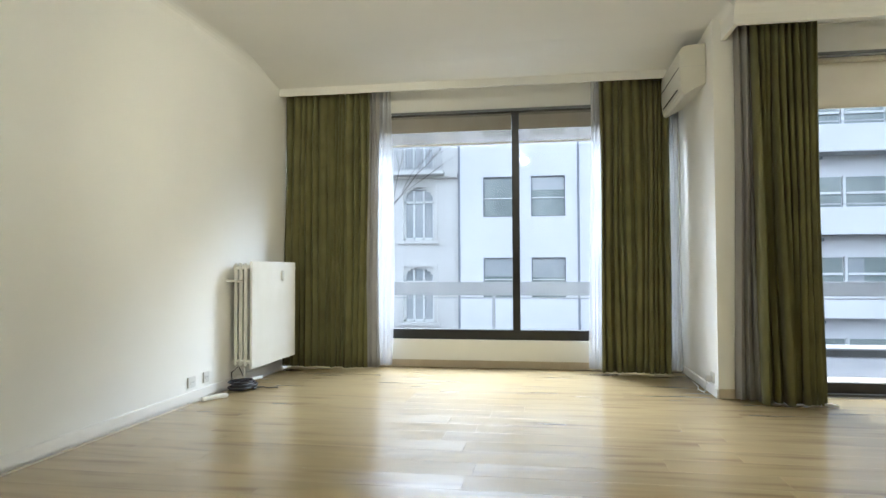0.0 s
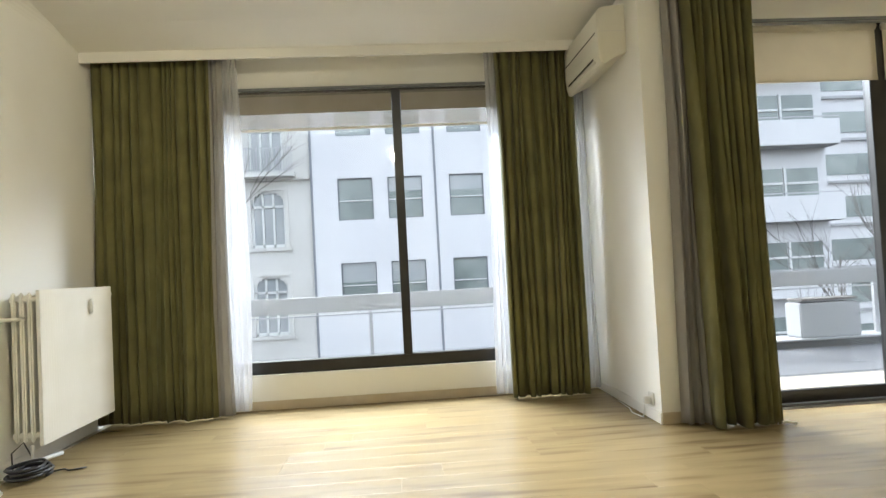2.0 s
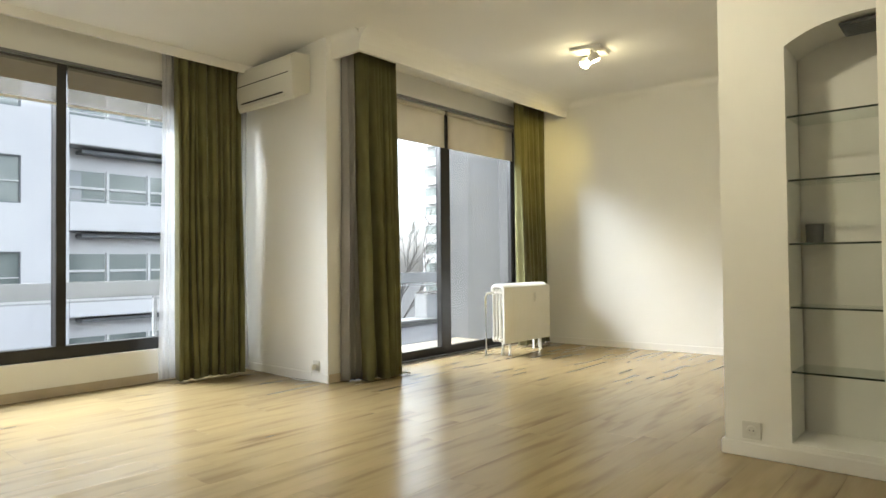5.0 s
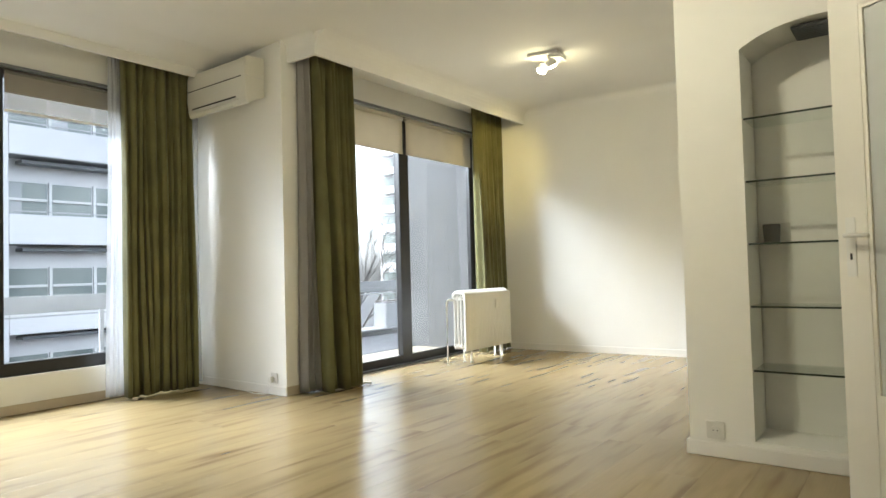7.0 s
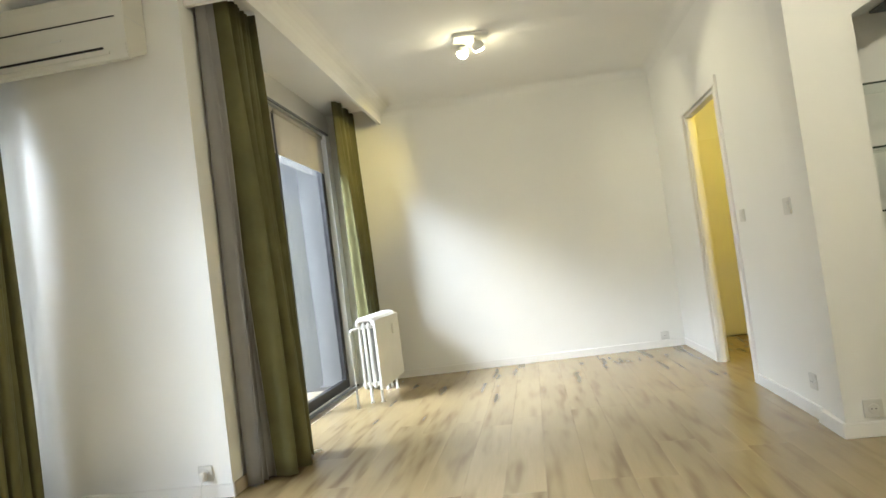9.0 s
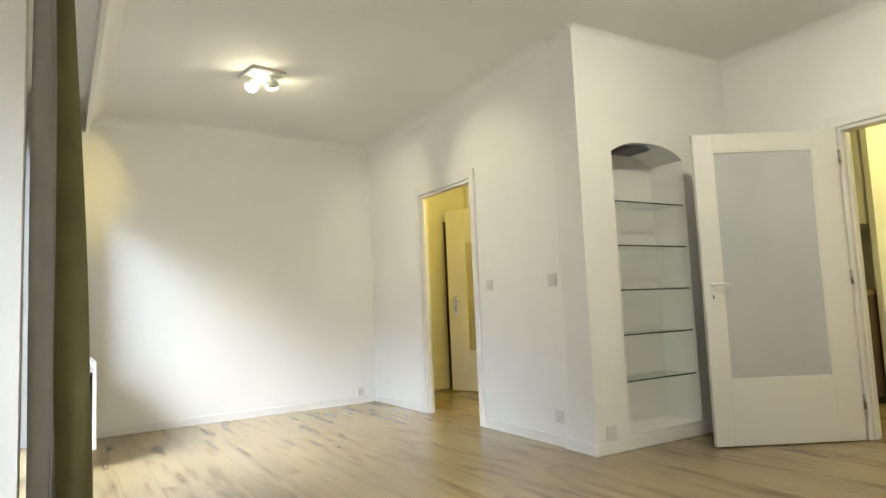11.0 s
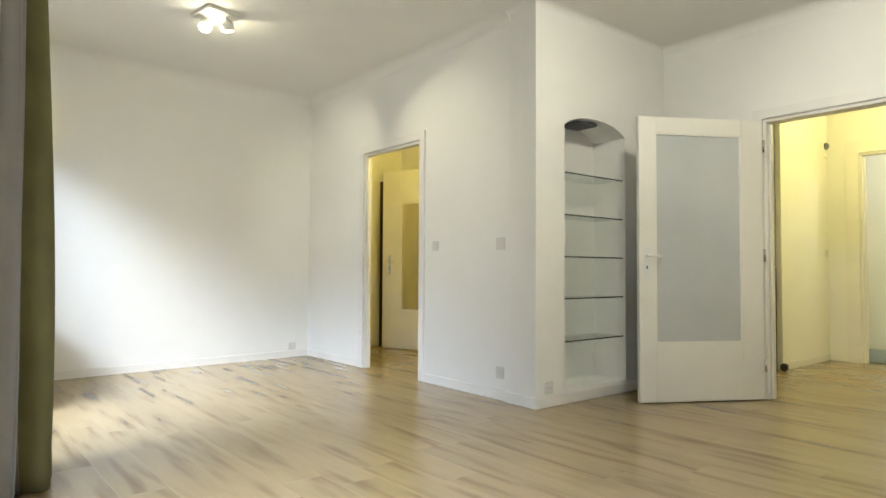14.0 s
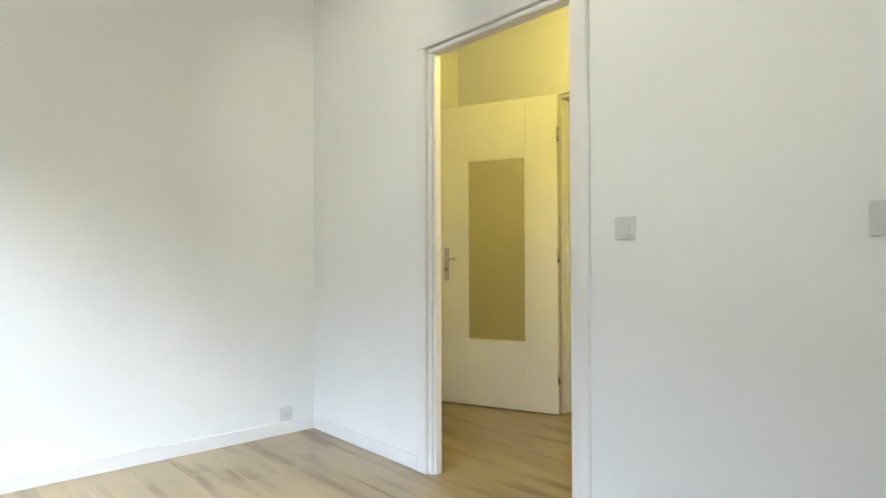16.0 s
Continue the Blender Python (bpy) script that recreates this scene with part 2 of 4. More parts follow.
def boxed(*args, **kw):
    return box(bmesh.new(), *args, **kw)


def prism(bm, corners, z0, z1):
    """An upright prism over the corners of its plan."""
    low = [bm.verts.new((cx, cy, z0)) for cx, cy in corners]
    high = [bm.verts.new((cx, cy, z1)) for cx, cy in corners]
    bm.faces.new(low[::-1])
    bm.faces.new(high)
    for k in range(len(corners)):
        j = (k + 1) % len(corners)
        bm.faces.new((low[k], low[j], high[j], high[k]))
    return bm


def tube(bm, points, r, sides=10):
    rings = []
    for i, p in enumerate(points):
        p = Vector(p)
        a, b = Vector(points[max(i - 1, 0)]), Vector(points[min(i + 1, len(points) - 1)])
        q = (b - a).to_track_quat("Z", "Y")
        rad = r[i] if isinstance(r, (list, tuple)) else r
        rings.append([bm.verts.new(p + q @ Vector((rad * math.cos(2 * math.pi * k / sides), rad * math.sin(2 * math.pi * k / sides), 0))) for k in range(sides)])
    for a, b in zip(rings, rings[1:]):
        for k in range(sides):
            bm.faces.new((a[k], a[(k + 1) % sides], b[(k + 1) % sides], b[k]))
    bm.faces.new(rings[0][::-1])
    bm.faces.new(rings[-1])
    return bm


def part(name, bm, mat, parent=None, label="", smooth=False):
    me = bpy.data.meshes.new(name)
    bmesh.ops.recalc_face_normals(bm, faces=bm.faces[:])
    bm.to_mesh(me)
    bm.free()
    me.materials.append(mat)
    if smooth:
        for p in me.polygons:
            p.use_smooth = True
    ob = new(name, me)
    if parent:
        ob.parent = parent
        ob.matrix_parent_inverse = Matrix.Identity(4)
    return tagged(ob, label)


def thing(name, label, category, group="", at=None, kind=""):
    ob = new(name)
    if at is not None:
        ob.matrix_world = at
    return tagged(ob, label, category, group, kind)


def structure(name, bm, mat, label=""):
    return tagged(part(name, bm, mat), label, kind="structure")


# ---- shell ----
XW, YS, YN = -2.19, 1.20, 7.00
W1 = (-1.95, 1.45, 0.265, 2.50)       # window one: x0, x1, z0, z1
W2 = (1.95, 4.70, 0.0, 2.56)         # balcony window
Y2 = 6.08
PX = 1.60                            # pier face
NX = 1.67                            # niche wall face
DY = 2.722                           # wall with the small door
# west wall, south wall with the large door, closing walls
structure("wall_west", boxed(XW - 0.15, XW, 1.10, 7.25, -0.05, CEIL + 0.05), WALL, "cream painted plaster wall beside the radiator")
D2 = (-0.08, 0.86, 2.06)
bm = boxed(XW - 0.15, D2[0] - 0.001, YS - 0.12, YS, -0.05, CEIL + 0.05)
box(bm, D2[1] + 0.001, NX + 0.02, YS - 0.12, YS, -0.05, CEIL + 0.05)
box(bm, D2[0] - 0.001, D2[1] + 0.001, YS - 0.12, YS, D2[2], CEIL + 0.05)
structure("wall_south", bm, WALL, "off-white painted wall around the tall hall doorway")
# niche block
NY0, NY1, NZ0, NZ1, RISE = 1.76, 2.486, 0.095, 1.972, 0.088
bm = boxed(NX, NX + 0.40, YS - 0.12, NY0, -0.05, CEIL + 0.05)
prism(bm, [(NX, NY1), (1.95, NY1), (1.95, 2.75), (NX, 2.785)], -0.05, CEIL + 0.05)
box(bm, NX, NX + 0.40, NY0, NY1, -0.05, NZ0)
box(bm, NX + 0.30, NX + 0.40, NY0, NY1, NZ0, CEIL + 0.05)
steps = 16
arc = []
for k in range(steps + 1):
    u = k / steps
    arc.append((NY0 + (NY1 - NY0) * u, NZ1 + RISE * (1 - abs(2 * u - 1) ** 2.6)))
for k in range(steps):
    (ya, za), (yb, zb) = arc[k], arc[k + 1]
    v = [bm.verts.new(c) for c in ((NX, ya, za), (NX, yb, zb), (NX, yb, CEIL + 0.05), (NX, ya, CEIL + 0.05), (NX + 0.30, ya, za), (NX + 0.30, yb, zb))]
    bm.faces.new((v[0], v[1], v[2], v[3]))
    bm.faces.new((v[0], v[4], v[5], v[1]))
bmesh.ops.remove_doubles(bm, verts=bm.verts[:], dist=0.0001)
structure("wall_niche", bm, WALL, "white painted wall block with an arched shelf niche")
# wall with the small door
D1 = (3.045, 3.93, 2.045)
bm = bmesh.new()
prism(bm, [(1.95, DY - 0.065), (D1[0] - 0.001, DY - 0.065), (D1[0] - 0.001, DY), (1.95, 2.75)], -0.05, CEIL + 0.05)
box(bm, D1[1] + 0.001, 5.25, DY - 0.065, DY, -0.05, CEIL + 0.05)
box(bm, D1[0] - 0.001, D1[1] + 0.001, DY - 0.065, DY, D1[2], CEIL + 0.05)
structure("wall_door", bm, WALL, "white painted wall around the small doorway")
# slightly skewed east wall
EA, EB = Vector((5.06, DY, 0)), Vector((4.85, 6.08, 0))
ev = (EB - EA).normalized()
en = Vector((ev.y, -ev.x, 0))


def east(d, off=0.0, z=0.0):
    p = EA + ev * d - en * off
    return Vector((p.x, p.y, z))


def east_box(bm, d0, d1, o0, o1, z0, z1):
    vs = [bm.verts.new(east(d, o, z)) for z in (z0, z1) for d, o in ((d0, o0), (d1, o0), (d1, o1), (d0, o1))]
    for f in ((0, 1, 2, 3), (7, 6, 5, 4), (0, 4, 5, 1), (1, 5, 6, 2), (2, 6, 7, 3), (3, 7, 4, 0)):
        bm.faces.new([vs[k] for k in f])
    return bm


structure("wall_east", east_box(bmesh.new(), -0.2, 3.45, 0.0, -0.15, -0.05, CEIL + 0.05), WALL, "cream painted plaster wall lit by the ceiling spots")
# window wall one
bm = boxed(XW, PX, 7.02, 7.22, -0.05, W1[2])
box(bm, XW, W1[0], 7.02, 7.22, W1[2], CEIL + 0.05)
box(bm, W1[1], PX, 7.02, 7.22, W1[2], CEIL + 0.05)
box(bm, W1[0], W1[1], 7.02, 7.22, W1[3], CEIL + 0.05)
structure("wall_north", bm, WALL, "cream painted wall below and above the wide window")
# pier and balcony wall
bm = boxed(PX, 1.82, 5.80, 7.22, -0.05, CEIL + 0.05)
box(bm, 1.82, W2[0], Y2 - 0.05, Y2 + 0.15, -0.05, CEIL + 0.05)
box(bm, W2[1], 5.1, Y2 - 0.05, Y2 + 0.055, -0.05, CEIL + 0.05)
box(bm, W2[0], W2[1], Y2 - 0.05, Y2 + 0.15, W2[3], CEIL + 0.05)
structure("wall_pier", bm, WALL, "white painted pier and lintel between window and balcony door")
structure("ceiling", boxed(-2.4, 5.6, -3.0, 6.2, CEIL, CEIL + 0.15), CEILP, "smooth cream painted ceiling")
structure("ceiling", boxed(-2.4, 1.82, 6.2, 7.22, CEIL, CEIL + 0.15), CEILP, "smooth cream painted ceiling at the window")
bm = boxed(XW, PX, 6.69, 6.71, PEL, CEIL)
structure("pelmet", bm, CEILP, "cream painted curtain fascia")
bm = bmesh.new()
prof = [(5.75, CEIL - 0.001), (6.0, CEIL - 0.008), (6.3, CEIL - 0.03), (6.55, CEIL - 0.065), (6.689, CEIL - 0.085), (6.689, CEIL - 0.001)]
va = [bm.verts.new((XW, yy, zz)) for yy, zz in prof]
vb = [bm.verts.new((PX, yy, zz)) for yy, zz in prof]
bm.faces.new(va)
bm.faces.new(vb[::-1])
for k in range(6):
    j = (k + 1) % 6
    bm.faces.new((va[k], va[j], vb[j], vb[k]))
structure("ceiling_cove", bm, CEILP, "gently curved ceiling edge before the window")
bm = boxed(1.66, 1.69, 5.47, 5.80, PEL2, CEIL)
box(bm, 1.69, 5.0, 5.47, 5.50, PEL2, CEIL)
structure("pelmet", bm, CEILP, "cream painted curtain fascia over the balcony door")
def cove(p, q, nx, ny, r=0.09):
    """A concave plaster curve between a wall, from p to q, and the ceiling; n points into the room."""
    bm = bmesh.new()
    rows = []
    for a, b in (p, q):
        row = [bm.verts.new((a, b, CEIL + 0.001))]
        for k in range(7):
            u = math.radians(15 * k)
            d, h = r * (1 - math.sin(u)), r * (1 - math.cos(u))
            row.append(bm.verts.new((a + nx * d, b + ny * d, CEIL - h)))
        rows.append(row)
    for k in range(8):
        j = (k + 1) % 8
        bm.faces.new((rows[0][k], rows[0][j], rows[1][j], rows[1][k]))
    bm.faces.new(rows[0])
    bm.faces.new(rows[1][::-1])
    return structure("ceiling_cove", bm, CEILP, "smooth curved plaster edge of the ceiling")


cove((XW, YS), (XW, 6.68), 1, 0)
cove((XW, YS), (NX, YS), 0, 1)
cove((NX, YS), (NX, 2.785), -1, 0, 0.045)
cove((NX, 2.785), (1.95, 2.75), 0, 1, 0.045)
cove((1.95, 2.75), (D1[0], DY), 0, 1)
cove((D1[0], DY), (5.06, DY), 0, 1)
cove((5.06, DY), (4.885, 5.47), -1, 0)
cove((1.66, 5.47), (5.0, 5.47), 0, -1, 0.14)
cove((1.66, 5.47), (1.66, 5.80), -1, 0, 0.06)
# rooms behind the doors
bm = boxed(-1.15, -1.0, -3.0, YS - 0.121, -0.05, CEIL)
structure("wall_corridor", bm, WALL, "cream corridor wall")
bm = boxed(1.38, 1.43, -1.50, -0.34, -0.05, CEIL)
box(bm, 1.08, 1.52, -1.62, -1.50, -0.05, CEIL)
box(bm, -1.0, 0.18, -1.62, -1.50, -0.05, CEIL)
box(bm, 0.18, 1.08, -1.62, -1.50, 2.17, CEIL)
structure("wall_corridor", bm, WALL, "cream corridor wall with a door opening")
bm = boxed(2.10, 2.25, -1.5, 1.07, -0.05, CEIL)
box(bm, 1.43, 2.10, -1.49, -1.25, -0.05, CEIL)
structure("wall_alcove", bm, WALL, "cream wall of the side alcove")
bm = boxed(-1.0, 1.9, -3.0, -2.9, -0.05, CEIL)
box(bm, 1.55, 1.7, -2.9, -1.62, -0.05, CEIL)
structure("wall_bathroom", bm, WALL, "cream wall of the far room")
structure("floor_bathroom", boxed(-1.0, 1.7, -2.9, -1.60, -0.02, 0.012), TILE, "blue-grey tiled floor behind the corridor")
bm = boxed(2.25, 3.34, 1.18, 1.30, -0.05, CEIL)
box(bm, 4.30, 5.5, 1.18, 1.30, -0.05, CEIL)
box(bm, 3.34, 4.30, 1.18, 1.30, 2.13, CEIL)
box(bm, 3.1, 5.6, 0.4, 0.5, -0.05, CEIL)
box(bm, 5.45, 5.6, 0.5, 1.30, -0.05, CEIL)
box(bm, 3.0, 3.1, 0.4, 1.18, -0.05, CEIL)
box(bm, 5.32, 5.45, 1.30, 2.60, -0.05, CEIL)
box(bm, 2.10, 2.25, 1.18, 2.60, -0.05, CEIL)
structure("wall_hall", bm, WALL, "cream walls of the small hall")
structure("floor_base", boxed(-2.25, 5.6, -3.0, 7.02, -0.08, -0.016), BEIGE, "screed below the laminate")


# ---- skirtings ----
def skirting(x0, x1, y0, y1, mat, label):
    return structure("baseboard", boxed(x0, x1, y0, y1, 0.0, 0.07, 0.004), mat, label)


skirting(XW, XW + 0.014, YS, 6.5, TRIM, "white painted skirting")
skirting(XW + 0.014, PX, 7.006, 7.02, BEIGE, "beige wooden skirting below the window")
skirting(PX - 0.014, PX, 5.786, 7.006, TRIM, "white painted skirting")
skirting(PX, 1.82, 5.786, 5.80, BEIGE, "beige wooden skirting on the pier")
skirting(XW + 0.014, D2[0] - 0.07, YS, YS + 0.014, TRIM, "white painted skirting")
skirting(D2[1] + 0.07, NX - 0.014, YS, YS + 0.014, TRIM, "white painted skirting")
skirting(NX - 0.014, NX, YS, 2.80, TRIM, "white painted skirting below the niche")
structure("baseboard", prism(bmesh.new(), [(NX, 2.786), (1.955, 2.752), (1.975, 2.783), (NX, 2.80)], 0.0, 0.07), TRIM, "thick white skirting below the pillar")
structure("baseboard", prism(bmesh.new(), [(1.975, 2.74), (D1[0] - 0.07, DY - 0.01), (D1[0] - 0.07, DY + 0.014), (1.975, 2.763)], 0.0, 0.07), TRIM, "white painted skirting")
skirting(D1[1] + 0.07, 5.04, DY, DY + 0.014, TRIM, "white painted skirting")
structure("baseboard", east_box(bmesh.new(), 0.01, 3.2, 0.014, 0.0, 0.0, 0.07), TRIM, "white painted skirting")
skirting(1.366, 1.38, -1.48, -0.34, TRIM, "cream corridor skirting")
skirting(5.306, 5.32, 1.30, 1.58, TRIM, "cream hall skirting")


skirting(-1.0, 1.55, -2.9, -2.886, TRIM, "cream skirting of the far room")


# ---- doors ----
def door_frame(name, axis, a0, a1, face, back, top, w=0.07, room=1, label="white painted door frame"):
    ob = thing(name, label, "door frame", kind="structure")

    def put(n, p0, p1, q0, q1, z0, z1):
        if axis == "x":
            part(n, boxed(p0, p1, q0, q1, z0, z1, 0.004), TRIM, ob)
        else:
            part(n, boxed(q0, q1, p0, p1, z0, z1, 0.004), TRIM, ob)
    for n, f0, f1 in (("casing", face, face + 0.018 * room), ("back_casing", back - 0.018 * room, back)):
        f0, f1 = min(f0, f1), max(f0, f1)
        put(n, a0 - w, a0, f0, f1, 0, top)
        put(n, a1, a1 + w, f0, f1, 0, top)
        put(n, a0 - w, a1 + w, f0, f1, top, top + w)
    lo, hi = min(face, back), max(face, back)
    put("jamb", a0, a0 + 0.025, lo, hi, 0, top - 0.025)
    put("jamb", a1 - 0.025, a1, lo, hi, 0, top - 0.025)
    put("head", a0, a1, lo, hi, top - 0.025, top - 0.001)
    mid = (lo + hi) / 2
    put("stop", a0 + 0.025, a0 + 0.037, mid - 0.02, mid + 0.02, 0, top - 0.037)
    put("stop", a1 - 0.037, a1 - 0.025, mid - 0.02, mid + 0.02, 0, top - 0.037)
    return ob


def leaf(name, width, height, at, pane, mat_pane, label, pane_label, inset=0.055, metal=PLATE):
    """A leaf in its own xz plane, hinge at x = 0, free end at x = width."""
    ob = thing(name, label, "door", at=at, kind="structure")
    x0, x1, z0, z1 = pane
    bm = boxed(0, x0, -0.02, 0.02, 0.008, height, 0.003)
    box(bm, x1, width, -0.02, 0.02, 0.008, height, 0.003)
    box(bm, x0, x1, -0.02, 0.02, 0.008, z0, 0.003)
    box(bm, x0, x1, -0.02, 0.02, z1, height, 0.003)
    part("leaf", bm, DOORP, ob)
    part("glass_panel", boxed(x0 - 0.004, x1 + 0.004, -0.008, 0.008, z0 - 0.004, z1 + 0.004), mat_pane, ob, pane_label)
    for side in (-1, 1):
        bm = bmesh.new()
        for (a, b, c, d) in ((x0, x0 + 0.012, z0, z1), (x1 - 0.012, x1, z0, z1), (x0 + 0.012, x1 - 0.012, z0, z0 + 0.012), (x0 + 0.012, x1 - 0.012, z1 - 0.012, z1)):
            box(bm, a, b, *sorted((side * 0.008, side * 0.017)), c, d)
        part("glazing_bead", bm, DOORP, ob)
        plate = part("lock_plate", boxed(width - inset - 0.02, width - inset + 0.02, *sorted((side * 0.0205, side * 0.025)), 0.88, 1.11, 0.002), metal, ob, "lock plate matching the handle")
        hx = width - inset
        tube_pts = [(hx, side * 0.024, 1.04), (hx, side * 0.058, 1.04), (hx - 0.02, side * 0.068, 1.04), (hx - 0.095, side * 0.066, 1.035)]
        part("handle", tube(bmesh.new(), tube_pts, 0.009), metal, ob, "pale metal lever handle", True)
        part("keyhole", boxed(hx - 0.004, hx + 0.004, *sorted((side * 0.0252, side * 0.027)), 0.945, 0.97), SLOT, plate)
    for z in (0.25, 1.05, 1.85):
        part("hinge", tube(bmesh.new(), [(-0.006, 0.024, z - 0.045), (-0.006, 0.024, z + 0.045)], 0.009), CHROME, ob, "steel hinge", True)
    return ob


door_frame("door_frame_1", "x", D2[0], D2[1], YS, YS - 0.12, D2[2], label="white painted frame of the hall doorway")
door_frame("door_frame_2", "x", D1[0], D1[1], DY, DY - 0.065, D1[2], label="white painted frame of the small doorway")
HX, HY = 0.862, 1.242
ang = math.degrees(math.atan2(2.085 - HY, 1.352 - HX))
leaf("door_1", 0.965, 2.035, pose(HX, HY, 0, 0, 0, ang), (0.170, 0.842, 0.42, 1.92), FROST, "white door open into the room with a tall frosted glass panel", "frosted glass panel")
door_frame("door_frame_3", "x", 0.18, 1.08, -1.50, -1.62, 2.17, w=0.13, label="cream corridor door frame")
door_frame("door_frame_4", "x", 3.34, 4.30, 1.30, 1.18, 2.13, label="cream hall door frame")
leaf("door_2", 0.93, 2.12, pose(4.265, 1.35, 0, 0, 0, 21.5), (0.22, 0.67, 0.46, 1.73), MIRR, "cream hall door standing ajar with a narrow mottled glass panel", "mottled amber glass panel", 0.10, CHROME)
bm = boxed(5.285, 5.315, 1.64, 2.50, 0.01, 2.03, 0.004)
# solid brown strip: the shade of an unlit gap put into its colour
structure("closet_gap_shade", boxed(5.30, 5.318, 1.59, 1.635, 0.0, 2.03), BROWN, "brown strip standing for the shade in the gap beside the closet door")
tagged(part("closet_door", bm, DOORP, None, "plain cream closet door in the small hall"), category="door", kind="structure")


# ---- windows ----
def window(name, x0, x1, y, z0, z1, mull, sill_h, label, side=0.05, mw=0.065, depth=0.05):
    ob = thing(name, label, "window", kind="structure")
    fr = thing("window_frame", "dark brown aluminium window frame", "")
    fr.parent = ob
    del fr["label"]
    def bar(n, a, b, c, d, dy=0.0, dep=depth):
        part(n, boxed(a, b, y - dep / 2 + dy, y + dep / 2 + dy, c, d, 0.004), DARK, fr)
    bar("rail", x0, x1, z0, z0 + sill_h)
    bar("rail", x0, x1, z1 - 0.05, z1)
    bar("stile", x0, x0 + side, z0 + sill_h, z1 - 0.05)
    bar("stile", x1 - side, x1, z0 + sill_h, z1 - 0.05)
    bar("mullion", mull - mw / 2, mull + mw / 2, z0 + sill_h, z1 - 0.05, -0.012, max(0.07, depth + 0.01))
    for a, b in ((x0 + side, mull - mw / 2), (mull + mw / 2, x1 - side)):
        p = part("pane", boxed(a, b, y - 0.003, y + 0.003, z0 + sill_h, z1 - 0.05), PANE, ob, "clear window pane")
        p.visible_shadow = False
    return ob


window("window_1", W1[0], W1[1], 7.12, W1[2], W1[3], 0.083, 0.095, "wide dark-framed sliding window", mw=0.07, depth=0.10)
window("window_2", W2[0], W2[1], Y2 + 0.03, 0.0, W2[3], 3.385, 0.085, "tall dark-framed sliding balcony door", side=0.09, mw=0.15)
structure("threshold", boxed(W2[0], W2[1], Y2 - 0.09, Y2 - 0.05, 0.0, 0.018, 0.003), DARK, "dark threshold of the balcony door")


def blind(x0, x1, y, top, bottom, mat, label, fold=0.0):
    ob = thing("roller_blind", label, "blind", "window blinds", at=pose(0, 0, 0))
    if fold:
        part("upper_fold", boxed(x0, x1, y - 0.012, y - 0.010, top - fold, top - 0.03), BLIND3, ob, "doubled opaque upper part")
    part("fabric", boxed(x0, x1, y - 0.001, y + 0.001, bottom, top - 0.03), mat, ob)
    part("roller", tube(bmesh.new(), [(x0, y + 0.0, top - 0.03), (x1, y + 0.0, top - 0.03)], 0.024), mat, ob, "", True)
    part("bottom_bar", boxed(x0, x1, y - 0.006, y + 0.006, bottom - 0.018, bottom, 0.002), TRIM if fold else mat, ob)
    return ob


blind(W1[0] + 0.03, 0.045, 7.045, 2.497, 2.19, BLIND, "grey translucent roller blind pulled down a little", 0.19)
blind(0.12, W1[1] - 0.03, 7.045, 2.497, 2.19, BLIND, "grey translucent roller blind pulled down a little", 0.19)
blind(W2[0] + 0.03, 3.36, Y2 - 0.03, 2.55, 2.17, BLIND2, "beige opaque roller blind at the balcony door")
blind(3.415, W2[1] - 0.10, Y2 - 0.03, 2.55, 2.17, BLIND2, "beige opaque roller blind at the balcony door")
for x0, x1, y, z in ((W1[0], W1[1], 7.008, 2.486), (W2[0], W2[1], Y2 - 0.075, 2.55)):
    structure("curtain_track", boxed(x0, x1, y - 0.01, y + 0.006, z, z + 0.022, 0.002), FFRAME, "slim grey rail above the blinds")


# ---- curtains ----
def drape(x0, x1, y, depth, folds, z0, z1, seed, lean0=0.0, lean1=0.0, rows=24, cols=150, bow=0.0):
    """Hanging cloth from x0 to x1; lean0 and lean1 shift its ends towards the hem."""
    r = random.Random(seed)
    amp = [r.uniform(0.55, 1.0) for _ in range(folds * 2 + 2)]
    wid = [r.uniform(0.45, 1.6) for _ in range(folds)]
    tot = sum(wid)
    bm = bmesh.new()
    grid = []
    drift = r.uniform(0, 6)
    for j in range(rows + 1):
        v = j / rows
        z = z1 + (z0 - z1) * v
        row = []
        for i in range(cols + 1):
            u = i / cols
            acc, f = 0.0, 0
            while f < folds - 1 and (acc + wid[f]) / tot < u:
                acc += wid[f]
                f += 1
            ph = (u * tot - acc) / wid[f]
            a = amp[f] * (0.55 + 0.45 * v)
            x = x0 + lean0 * v ** 1.6 + (x1 + lean1 * v ** 1.6 - x0 - lean0 * v ** 1.6) * u
            x += bow * math.sin(math.pi * v) * (u - 0.5)
            x += 0.012 * math.sin(2 * math.pi * ph * 2 + drift) * v + 0.008 * math.sin(5 * v + f)
            yy = y - depth * a * abs(math.sin(math.pi * ph)) ** 0.6 * (1 + 0.2 * math.sin(3 * v + f * 1.7))
            yy += 0.006 * math.sin(23 * u + 4 * v)
            row.append(bm.verts.new((x, yy, z)))
        grid.append(row)
    for a, b in zip(grid, grid[1:]):
        for k in range(cols):
            bm.faces.new((a[k], a[k + 1], b[k + 1], b[k]))
    return bm


def curtain(label, layers):
    ob = thing("curtain", label, "curtain", "curtains", at=pose(0, 0, 0))
    for name, mat, args, kw, lab in layers:
        p = part(name, drape(*args, **kw), mat, ob, lab, True)
        if name != "sheer":
            s = p.modifiers.new("thickness", "SOLIDIFY")
            s.thickness = 0.003
    return ob


